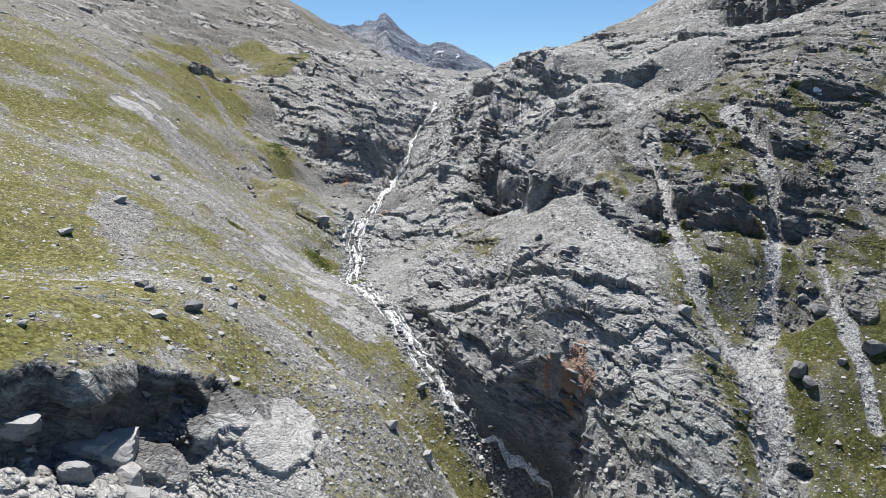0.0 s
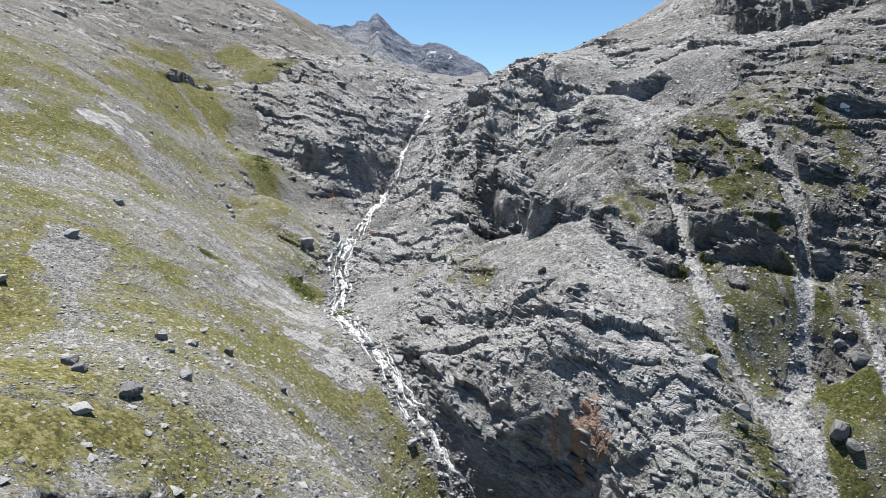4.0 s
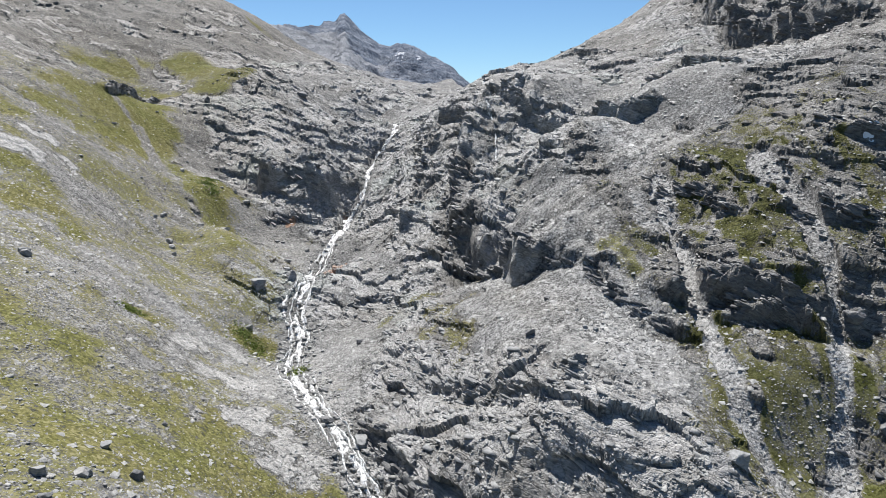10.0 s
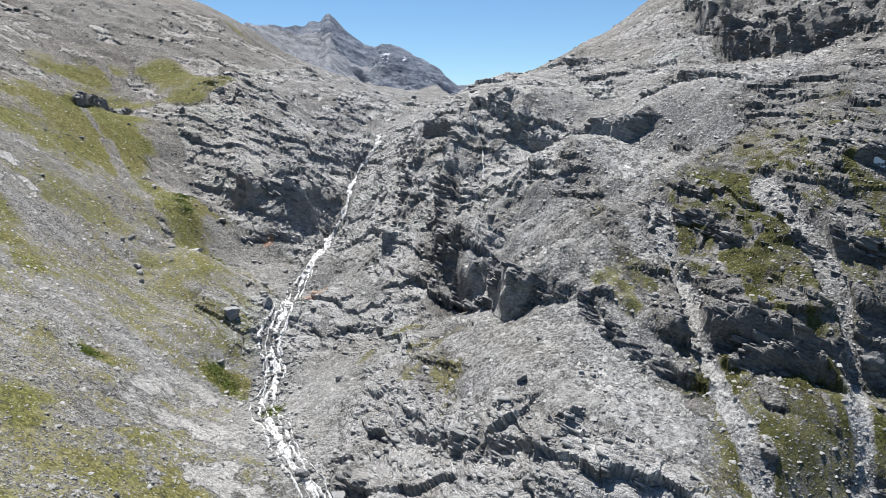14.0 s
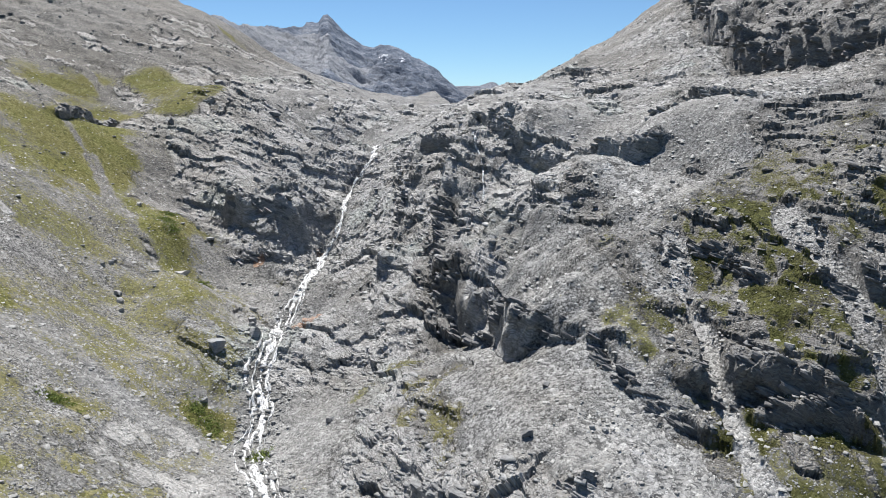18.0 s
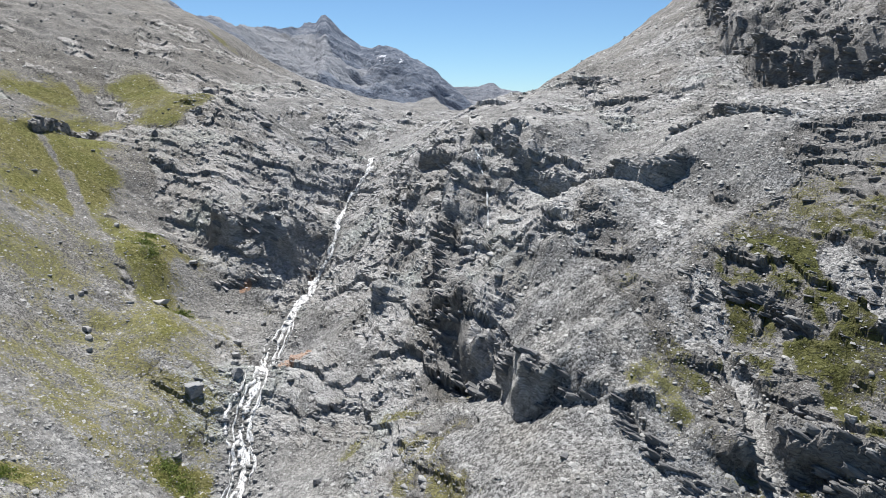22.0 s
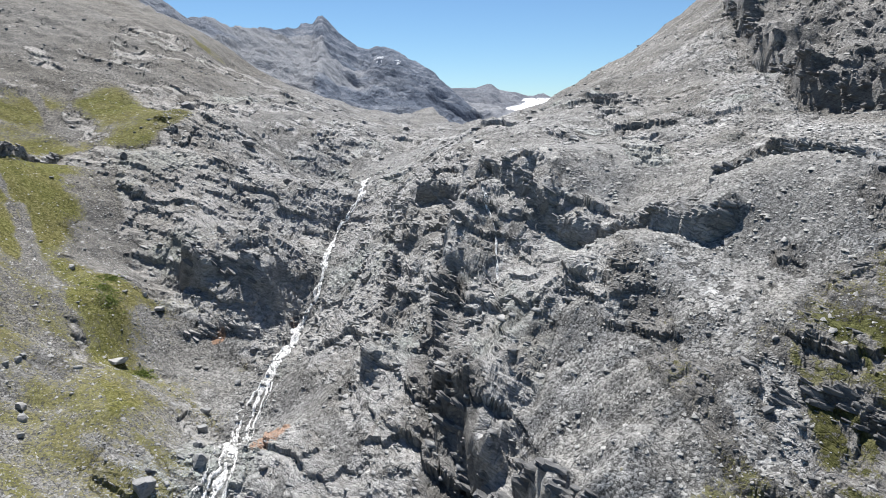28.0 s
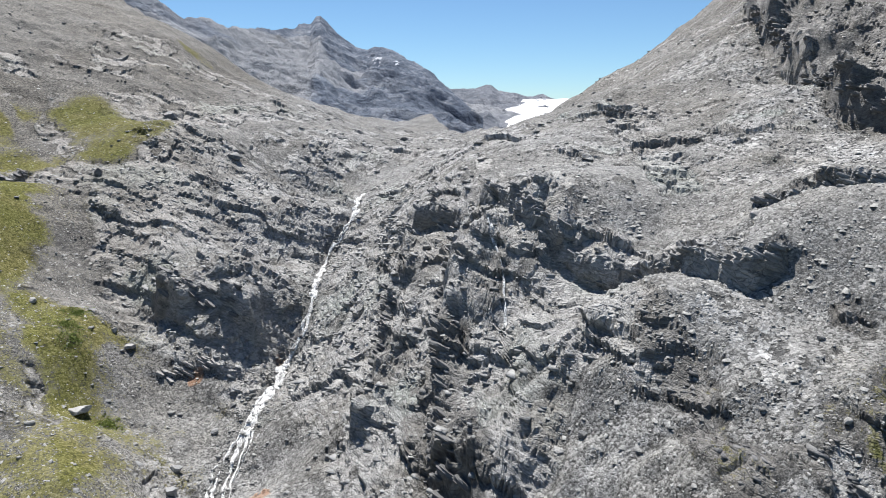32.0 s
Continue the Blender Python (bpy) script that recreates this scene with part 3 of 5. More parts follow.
def cover(strokes, x, y, ragged, soft=0.45):
    """How much of a kind of cover lies at each place, with ragged edges."""
    out = np.zeros(np.shape(x))
    for x0, y0, x1, y1, w, k in strokes:
        m = (x > min(x0, x1) - 4 * w) & (x < max(x0, x1) + 4 * w) & (y > min(y0, y1) - 4 * w) & (y < max(y0, y1) + 4 * w)
        if not m.any():
            continue
        px, py, dx, dy = x[m] - x0, y[m] - y0, x1 - x0, y1 - y0
        t = np.clip((px * dx + py * dy) / (dx * dx + dy * dy + 1e-6), 0, 1)
        d = np.hypot(px - t * dx, py - t * dy) / w + ragged[m]
        out[m] = np.maximum(out[m], k * (1 - step(1 - soft, 1 + soft * 0.6, d)))
    return out


def off_line(line, x, y):
    """Signed distance from a line (+ on its left), how far past its ends, and how far along."""
    best, sign, past, along, run = np.full(np.shape(x), 1e9), np.ones(np.shape(x)), np.zeros(np.shape(x)), np.zeros(np.shape(x)), 0.0
    for n in range(len(line) - 1):
        (x0, y0), (x1, y1) = line[n][:2], line[n + 1][:2]
        dx, dy = x1 - x0, y1 - y0
        size = math.hypot(dx, dy)
        t0 = ((x - x0) * dx + (y - y0) * dy) / (size * size)
        t = np.clip(t0, 0, 1)
        d = np.hypot(x - x0 - t * dx, y - y0 - t * dy)
        near = d < best
        best = np.where(near, d, best)
        sign = np.where(near, np.sign(dx * (y - y0) - dy * (x - x0)), sign)
        over = np.zeros(np.shape(x))
        if n == 0:
            over = np.maximum(over, -t0 * size)
        if n == len(line) - 2:
            over = np.maximum(over, (t0 - 1) * size)
        past, along = np.where(near, over, past), np.where(near, run + t * size, along)
        run += size
    return best * sign, past, along


# ---- the sheet of ground ----
AZ = np.concatenate([np.linspace(-85, -31, 26)[:-1], np.linspace(-31, 31.5, 1020), np.linspace(31.5, 85, 26)[1:]])
RG = np.concatenate([np.geomspace(8, 118, 50)[:-1], np.geomspace(118, 760, 830), np.geomspace(760, 4900, 40)[1:]])
ROWS, COLS = len(RG), len(AZ)
az2, rg2 = np.meshgrid(np.radians(AZ), RG)
GX, GY = rg2 * np.sin(az2), rg2 * np.cos(az2) - 60
warp_x, warp_y = 5 * rough(GX, GY, 23, 3, 11), 5 * rough(GX, GY, 23, 3, 31)
GZ = ground_height(GX, GY)
ragged = 0.75 * rough(GX, GY, 9, 4, 51, 0.6) + 0.35 * rough(GX, GY, 2.2, 2, 57)
wild = ragged + 0.9 * rough(GX, GY, 30, 3, 53, 0.6)
GRASS = np.maximum(np.maximum(cover(MEADOWS, GX, GY, wild, 0.8), cover(WEST_GRASS, GX, GY, 0.5 * wild, 0.6)), 1.0 * cover(EAST_GRASS, GX, GY, wild, 0.7))
GRASS *= np.clip(0.95 + 0.7 * rough(GX, GY, 12, 4, 59, 0.6), 0.35, 1.0)
ROCK = cover(BARE_ROCK, GX, GY, ragged)
DARK = cover(DARK_AND_SHADED_ROCK, GX, GY, ragged)
PALE = cover(PALE_ROCK, GX, GY, ragged)
GULLY = cover([(a, b, c, d, 0.68 * w, k) for a, b, c, d, w, k in GULLIES], GX + 0.75 * warp_x, GY + 0.35 * warp_y, 1.4 * ragged, 0.6)
west = step(-20, -50, GX) * step(420, 300, GY)
GRASS = np.maximum(GRASS, np.clip(west * (0.40 + 0.06 * step(200, 130, GY) + 0.5 * rough(GX, GY, 26, 4, 61, 0.6) + 0.6 * rough(0.45 * GX, GY + 0.3 * GX, 5, 3, 62, 0.6)), 0, 0.7))
bank = off_line(COURSE, GX, GY)[0]
GRASS = np.maximum(GRASS, np.maximum(step(-5, -25, GX), step(30, 10, GX) * step(0, -5, bank) * step(215, 195, GY)) * step(240, 190, GY) * np.clip(0.62 + 0.8 * rough(GX, GY, 14, 4, 67, 0.6), 0, 0.8))
GRASS = np.maximum(GRASS, DARK * step(270, 240, GY) * np.clip(0.52 + 1.6 * rough(GX, GY, 9, 4, 63, 0.65), 0, 0.85))
RUBBLE = np.clip(0.5 + 1.2 * rough(GX, GY, 30, 4, 71), 0, 1)
STAIN = np.zeros(GX.shape)
for sx, sy, sr in STAINS:
    STAIN = np.maximum(STAIN, 1 - step(0.4, 1.2, np.hypot(GX - sx, GY - sy) / sr + ragged))
beside = off_line(COURSE, GX, GY)[0]
ROCK *= 1 - step(1, -1.5, beside) * step(232, 215, GY) * step(-30, -24, GX)
# bare knobs break through the upper slopes
knobs = step(0.16, 0.32, rough(GX, GY, 34, 4, 73, 0.62)) * step(285, 330, GY) * step(470, 420, GY - 0.6 * GX * (GX < 0)) * (1 - step(0.35, 0.7, GRASS))
stumps = step(0.20, 0.36, rough(GX, GY * 1.5, 15, 4, 78, 0.6)) * step(300, 340, GY) * step(600, 520, GY) * (1 - step(0.3, 0.6, GRASS))
worn = step(-0.10, 0.14, rough(GX, GY * 1.6, 9, 4, 76, 0.65) + 0.5 * rough(GX, GY, 40, 2, 74)) * step(385, 420, GY) * step(640, 600, GY) * step(-175, -140, GX) * step(60, 35, GX) * (1 - step(0.3, 0.6, GRASS))
ROCK = np.maximum(ROCK, np.maximum(0.8 * stumps, 0.85 * worn))
ROCK = np.maximum(ROCK, 0.85 * knobs * (1 - 0.6 * step(70, 110, GX)))
BARE = cover(OPEN_SCREE, GX, GY, 1.1 * wild, 0.6)
ROCK, DARK, PALE = ROCK * (1 - 0.95 * BARE), DARK * (1 - 0.9 * BARE), PALE * np.clip(0.5 + 2.1 * rough(GX, GY, 7, 4, 77, 0.65) + step(100, 85, GY), 0, 1)
# small outcrops in the eastern turf
stubs = step(0.14, 0.30, rough(GX, GY * 0.6, 6.5, 3, 79, 0.55)) * step(45, 60, GX) * step(255, 235, GY) * (1 - BARE)
DARK = np.maximum(DARK * (1 - 0.45 * step(255, 235, GY) * step(-0.02, 0.12, rough(GX, GY, 13, 3, 75))), stubs)
east = step(48, 62, GX + warp_x) * step(262, 238, GY) * (1 - BARE)
flank = step(50, 62, GX + warp_x) * step(172, 192, GY) * step(285, 255, GY) * (1 - BARE) * (1 - np.clip(2 * GULLY, 0, 1))
DARK = np.maximum(DARK, flank * np.clip(0.80 + 1.3 * rough(GX, GY * 0.8, 13, 4, 66, 0.6), 0, 1))
GRASS = np.maximum(GRASS, east * np.clip(0.61 + 0.9 * rough(GX, GY, 11, 4, 65, 0.62), 0, 0.9))
GRASS = GRASS * (1 - 0.8 * BARE) * (1 - 0.7 * stubs) * (1 - 0.85 * step(172, 200, GY) * step(48, 60, GX) * step(0.0, 0.22, rough(GX, GY * 0.8, 8, 4, 64, 0.65)))
EARTH = step(-35, -105, GX + 2 * warp_x) * (0.3 + 0.7 * step(240, 400, GY))
LIGHT = cover(LIGHT_SCREE, GX, GY, 0.8 * ragged, 0.9)
EARTH = np.maximum(EARTH, (1 - LIGHT) * 0.75 * step(70, 115, GX + warp_x) * step(240, 290, GY))
MOSS = step(40, 60, GX + 1.5 * warp_x)
hard = np.clip(np.maximum(np.maximum(ROCK, DARK), PALE * 0.55), 0, 1)
SLAB = cover(GREAT_SLABS, GX, GY, 0.5 * ragged, 0.35)
PALE, GRASS, ROCK = np.maximum(PALE, SLAB), GRASS * (1 - SLAB), ROCK * (1 - SLAB)

# relief: broad swells, small lumps, slabs where the rock is bare
GZ += (1 - 0.6 * GRASS) * (1.1 * rough(GX, GY, 22, 3, 81) + 2.6 * step(300, 420, GY) * rough(GX, GY, 14, 3, 85) + 0.9 * step(-40, -70, GX) * rough(GX * 0.3, GY, 5, 3, 87))
CLIFF, JX, JY = np.zeros(GX.shape), np.zeros(GX.shape), np.zeros(GX.shape)
for rise, back, foot, said in STEPS:
    fx, fy = [p[0] for p in foot], [p[1] for p in foot]
    m = (GX > min(fx) - 3 * back) & (GX < max(fx) + 3 * back) & (GY > min(fy) - 3 * back) & (GY < max(fy) + 3 * back)
    d, past, along = off_line(foot, GX[m], GY[m])
    d = d + 0.5 * warp_x[m] + 1.3 * rough(GX[m], GY[m], 10, 1, 171)
    rise = rise * (0.62 if min(fx) > 44 and max(fy) < 245 else 1.0)
    d = d + 1.8 * rough(GX[m], GY[m], 7, 2, 175)
    gain = np.clip(0.85 + 1.9 * rough(GX[m], GY[m], 13, 3, 177, 0.6), 0.2, 1.5) * np.exp(-(np.maximum(past, 0) / (0.35 * back)) ** 2) * (1 - np.clip(1.5 * GULLY[m], 0, 1))
    face = step(-0.14 * rise, 0.16 * rise, d)
    GZ[m] += rise * gain * (face * np.exp(-np.maximum(d, 0) / back) - 0.35 * (1 - face) * np.exp(-np.maximum(-d, 0) / (0.5 * back)))
    tx, ty = foot[-1][0] - foot[0][0], foot[-1][1] - foot[0][1]
    over = 0.12 * rise * gain * np.exp(-((d - 0.12 * rise) / (0.25 * rise)) ** 2) * np.clip(0.7 + 2.0 * rough(GX[m], GY[m], 7, 2, 173), 0, 1.6) / math.hypot(tx, ty)
    JX[m] += over * ty
    JY[m] -= over * tx
    CLIFF[m] = np.maximum(CLIFF[m], gain * step(-0.3 * rise - 0.5, -0.1 * rise, d) * step(2 + rise * 0.3, 0.5, d))
# bedding: the rock breaks into ledges along its gently dipping strata
ledgy = np.clip(np.maximum(hard * (1 - 0.6 * DARK), CLIFF), 0, 1) * (1 - np.clip(1.5 * GULLY, 0, 1))
for thick, keep, dip_x, dip_y, seed in ((6.0, 0.25, 0.40, 0.10, 201), (2.6, 0.18, 0.48, 0.06, 221)):
    bed_z = (GZ + dip_x * GX + dip_y * GY + 7 * rough(GX, GY, 38, 2, seed) + 0.45 * thick * rough(GX, GY, 8, 1, seed + 5)) / thick
    part_z = bed_z - np.floor(bed_z)
    GZ += ledgy * keep * thick * (step(0.55, 0.95, part_z) - part_z) * np.clip(0.25 + 2.2 * rough(GX, GY, 15, 3, seed + 9), 0, 1.1)
GZ += (0.30 + 0.35 * RUBBLE) * rough(GX, GY, 4.5, 3, 91) * (1 - 0.7 * ledgy) * (1 - 0.9 * SLAB) + 0.9 * step(0.4, 0.6, SLAB)
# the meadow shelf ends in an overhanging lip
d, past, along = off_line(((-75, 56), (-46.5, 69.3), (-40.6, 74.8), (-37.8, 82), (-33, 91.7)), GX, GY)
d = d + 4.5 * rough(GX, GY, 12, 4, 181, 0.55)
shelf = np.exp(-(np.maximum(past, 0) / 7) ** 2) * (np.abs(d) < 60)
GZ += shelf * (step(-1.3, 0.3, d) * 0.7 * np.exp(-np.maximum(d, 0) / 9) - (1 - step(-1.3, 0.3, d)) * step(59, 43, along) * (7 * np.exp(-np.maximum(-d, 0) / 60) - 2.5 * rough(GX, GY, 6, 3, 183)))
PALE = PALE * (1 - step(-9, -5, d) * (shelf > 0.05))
# dark cover on the wall below paints in the shade of the overhang
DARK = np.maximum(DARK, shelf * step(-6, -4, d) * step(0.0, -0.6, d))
JUT = shelf * np.exp(-(np.maximum(past, 0) / 2) ** 2) * np.exp(-((d + 0.3) / 0.9) ** 2) * np.clip(2.4 + 4.5 * rough(GX, GY, 7, 3, 187), 0.4, 4.2)
CLIFF = np.maximum(CLIFF, np.where(past < 2, step(-17, -11, d + 3 * rough(GX, GY, 6, 2, 185)) * step(0.2, -0.4, d), 0))
# the torrent's bed and the dry gullies are worn in
bed, past, along = off_line(COURSE, GX, GY)
BED = np.exp(-(bed / 3.0) ** 2) * (past < 3)
GZ -= 1.1 * BED + 0.8 * GULLY * (1 - hard * 0.5)
GZ += np.exp(-(bed / 6.5) ** 2) * 1.2 * rough(GX, GY, 2.4, 2, 191)
ROCK = np.maximum(ROCK, CLIFF)
GRASS = GRASS * (1 - 0.97 * CLIFF) * (1 - np.clip(2.2 * GULLY, 0, 1)) * (1 - np.clip(1.3 * PALE, 0, 0.93)) * (1 - step(6, 3, np.abs(bed)))


# more rows where the ground is steep: each line of the grid is spaced by its length on the slope
rise_r = np.hypot(np.diff(GZ, axis=0), np.diff(RG)[:, None]) / np.diff(RG)[:, None]
rise_r[:49] = rise_r[-39:] = 1.0
way = np.concatenate([np.zeros((1, COLS)), np.cumsum(np.minimum(rise_r, 6.0), axis=0)])
way = 0.25 * np.roll(way, 1, 1) + 0.5 * way + 0.25 * np.roll(way, -1, 1)
place = np.stack([np.interp(np.linspace(0, way[-1, c], ROWS), way[:, c], np.arange(ROWS)) for c in range(COLS)], 1)
low_row = np.minimum(place.astype(int), ROWS - 2)
part_row = place - low_row


def respaced(layer):
    return np.take_along_axis(layer, low_row, 0) * (1 - part_row) + np.take_along_axis(layer, low_row + 1, 0) * part_row


EX, EY, EZ = respaced(GX), respaced(GY), respaced(GZ)
LAYERS = {"grass": GRASS, "rock": ROCK, "dark": DARK, "pale": PALE, "gully": GULLY, "stain": STAIN, "wet": BED, "rubble": RUBBLE, "moss": MOSS, "earth": EARTH, "light": LIGHT, "slab": SLAB}
LAYERS = {key: respaced(layer) for key, layer in LAYERS.items()}
# bare rock stands out in beds and blocks
along_r, along_a = np.gradient(np.stack([EX, EY, EZ], -1), axis=(0, 1))
FACE = np.cross(along_a, along_r)
for _ in range(14):
    FACE /= np.linalg.norm(FACE, axis=-1, keepdims=True)
    FACE[1:-1, 1:-1] = (FACE[:-2, 1:-1] + FACE[2:, 1:-1] + FACE[1:-1, :-2] + FACE[1:-1, 2:] + FACE[1:-1, 1:-1]) / 5
FACE /= np.linalg.norm(FACE, axis=-1, keepdims=True)
LAYERS["grass"] = LAYERS["grass"] * step(0.42, 0.62, FACE[..., 2])
OUT, TONE = np.zeros(EX.shape), np.full(EX.shape, 0.5)
IN_BED = np.stack([EX, EY, EZ], -1) @ BEDDING.T
IN_BED[..., 2] -= 0.16 * np.minimum(EX + 5, 0)
IN_BED[..., 2] += 6.0 * rough(EX, EY, 45, 2, 251) + 4.2 * rough(EX + EZ, EY, 13, 3, 255)
hard = np.clip(np.maximum(np.maximum(LAYERS["rock"], LAYERS["dark"]), np.maximum(respaced(CLIFF), LAYERS["pale"] * 0.4)), 0, 1) * step(4.5, 0.6, 5 * LAYERS["wet"]) * (1 - 0.8 * np.clip(1.5 * LAYERS["gully"], 0, 1))
some = hard > 0.03
twist = np.stack([rough(EX[some], EY[some], 9, 3, 253), rough(EX[some] + EZ[some], EY[some], 9, 3, 261), rough(EX[some] + EZ[some], EY[some], 5, 2, 271)], 1)
bits = IN_BED[some] + twist * np.array((3.0, 2.6, 0.8))
out, tone = np.zeros(len(bits)), np.zeros(len(bits))
for long, deep, thick, stand, shade, seed in ((24.0, 13.0, 8.0, 0.26, 0.2, 275), (10.0, 6.5, 3.8, 0.22, 0.35, 281), (4.6, 2.8, 1.7, 0.19, 0.45, 291), (2.0, 1.3, 0.8, 0.22, 0.5, 297)):
    pick, where, edge = joints(bits, long, deep, thick, seed)
    # each bed leans back to the sky and juts out over the one below it
    out += stand * thick * (1.2 * (pick - 0.5) - 0.36 * where[:, 2] - 0.25 * where[:, 1] * pick + 0.35 * where[:, 0] * (np.mod(pick * 7.7, 1) - 0.5) - 0.16 * step(0.10, 0.0, edge))
    tone += (pick - 0.5) * shade
OUT[some] = 0.9 * hard[some] * out * (1 - 0.6 * step(0.2, 0.6, LAYERS["pale"][some])) * (1 - 0.65 * LAYERS["grass"][some])
TONE[some] += tone * hard[some]
jut = respaced(JUT)
OUT *= 1 - 0.85 * LAYERS["slab"]
OUT *= 1 - 0.5 * step(110, 130, EX) * step(265, 290, EY)
OUT *= 1 - 0.2 * step(205, 175, EY) * step(0, 14, EX) * step(78, 62, EX)
OUT *= 0.75 + 0.25 * step(0.50, 0.80, FACE[..., 2])
PX, PY, PZ = EX + OUT * FACE[..., 0] + 0.72 * jut + respaced(JX), EY + OUT * FACE[..., 1] - 0.69 * jut + respaced(JY), EZ + OUT * FACE[..., 2]
# steep faces are eased sideways
ease = step(0.62, 0.35, FACE[..., 2])
for _ in range(3):
    for layer in (PX, PY, PZ):
        layer[:, 1:-1] += 0.5 * ease[:, 1:-1] * (0.5 * (layer[:, :-2] + layer[:, 2:]) - layer[:, 1:-1])
lift = OUT / np.clip(FACE[..., 2], 0.6, 1)
GZ = GZ + np.stack([np.interp(np.arange(ROWS), place[:, c], lift[:, c]) for c in range(COLS)], 1)


def surface(x, y):
    """The height of the finished ground."""
    r, a = np.hypot(x, np.asarray(y) + 60.0), np.degrees(np.arctan2(x, np.asarray(y) + 60.0))
    i, j = np.interp(r, RG, np.arange(ROWS)), np.interp(a, AZ, np.arange(COLS))
    i0, j0 = np.minimum(i.astype(int), ROWS - 2), np.minimum(j.astype(int), COLS - 2)
    u, v = i - i0, j - j0
    return (GZ[i0, j0] * (1 - u) + GZ[i0 + 1, j0] * u) * (1 - v) + (GZ[i0, j0 + 1] * (1 - u) + GZ[i0 + 1, j0 + 1] * u) * v


def share(layer, x, y):
    r, a = np.hypot(x, np.asarray(y) + 60.0), np.degrees(np.arctan2(x, np.asarray(y) + 60.0))
    return layer[np.interp(r, RG, np.arange(ROWS)).astype(int), np.interp(a, AZ, np.arange(COLS)).astype(int)]


def sheet(name, x, y, z, layers, material, crisp=None):
    """A grid of places as one mesh object with layers of cover."""
    rows, cols = x.shape
    me = bpy.data.meshes.new(name)
    n = np.arange(rows * cols).reshape(rows, cols)
    quads = np.stack([n[:-1, :-1], n[:-1, 1:], n[1:, 1:], n[1:, :-1]], -1).reshape(-1, 4)
    me.vertices.add(rows * cols)
    me.vertices.foreach_set("co", np.stack([x, y, z], -1).astype(np.float32).ravel())
    me.loops.add(quads.size)
    me.loops.foreach_set("vertex_index", quads.astype(np.int32).ravel())
    me.polygons.add(len(quads))
    me.polygons.foreach_set("loop_start", np.arange(0, quads.size, 4, dtype=np.int32))
    me.polygons.foreach_set("use_smooth", np.full(len(quads), True) if crisp is None else ~crisp[:-1, :-1].ravel())
    for key, values in layers.items():
        flat = np.ndim(values) == 2
        me.attributes.new(key, "FLOAT" if flat else "FLOAT_VECTOR", "POINT").data.foreach_set("value" if flat else "vector", np.asarray(values, np.float32).ravel())
    me.update(calc_edges=True)
    me.materials.append(material)
    return new(name, me)



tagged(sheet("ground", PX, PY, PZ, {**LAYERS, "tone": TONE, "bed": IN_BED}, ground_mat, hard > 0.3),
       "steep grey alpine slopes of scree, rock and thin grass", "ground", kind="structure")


# ---- far mountains ----
def far_range(name, label, line, foot_range, foot_height, drop, material, seed, cols, rows, snow=()):
    """A mountain seen across the valley: a crest line of (x, y, height), its front slope down to a foot, its back."""
    line = np.array(line, float)
    ax = np.arctan2(line[:, 0], line[:, 1])
    a = np.linspace(ax[0], ax[-1], cols)
    crest_r = np.interp(a, ax, np.hypot(line[:, 0], line[:, 1]))
    crest_h = np.interp(a, ax, line[:, 2])
    t = np.concatenate([np.linspace(0, 1, rows) ** 0.9, [1.02, 1.05, 1.1, 1.2]])
    aa, tt = np.meshgrid(a, t)
    rr = foot_range + (crest_r - foot_range) * tt
    x, y = rr * np.sin(aa), rr * np.cos(aa)
    up = np.clip(tt, 0, 1)
    z = foot_height + (crest_h - foot_height) * up ** 1.25
    body = np.sin(np.clip(up, 0, 1) * math.pi) ** 0.7
    ribs = 1 - 2 * np.abs(rough(x, y, 420, 4, seed, 0.55))
    z += drop * body * (ribs - 0.75) + 0.55 * drop * body * (0.5 - np.abs(rough(x + 0.4 * z, y, 140, 4, seed + 9, 0.55)) * 2)
    bed = (z + 0.35 * x + 20 * rough(x, y, 150, 2, seed + 39)) / 34
    z += 16 * (step(0.5, 0.95, bed - np.floor(bed)) - (bed - np.floor(bed))) * np.clip(body * 1.5, 0, 1) * np.clip(0.5 + 1.4 * rough(x, y, 160, 2, seed + 49), 0, 1)
    z += 14 * rough(x, y, 60, 3, seed + 19) * step(0.6, 1.0, up) - 700 * np.maximum(tt - 1, 0)
    flat = np.clip(1.05 - 0.75 * step(-6.5, -3.0, np.degrees(aa)) + 1.1 * rough(x, y, 500, 4, seed + 29) - 0.75 * step(0.35, 0.95, up), 0, 1)
    white = np.zeros(x.shape)
    for sx, sy, along, across in snow:
        white = np.maximum(white, np.exp(-((x - sx) / along) ** 2 - ((y - sy) / across) ** 2))
    return tagged(sheet(name, x, y, z, {"scree": flat, "snow": white}, material), label, "mountain")


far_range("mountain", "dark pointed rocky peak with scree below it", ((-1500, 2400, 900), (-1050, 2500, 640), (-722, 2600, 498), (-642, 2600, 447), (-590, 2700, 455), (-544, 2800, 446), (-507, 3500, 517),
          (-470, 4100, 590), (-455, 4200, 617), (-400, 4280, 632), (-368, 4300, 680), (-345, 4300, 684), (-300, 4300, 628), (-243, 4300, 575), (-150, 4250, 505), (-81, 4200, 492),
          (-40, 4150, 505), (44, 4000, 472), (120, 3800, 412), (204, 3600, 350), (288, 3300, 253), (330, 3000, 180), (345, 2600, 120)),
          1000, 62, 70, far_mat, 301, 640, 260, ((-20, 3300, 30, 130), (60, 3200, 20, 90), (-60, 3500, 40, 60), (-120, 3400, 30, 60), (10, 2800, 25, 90)))
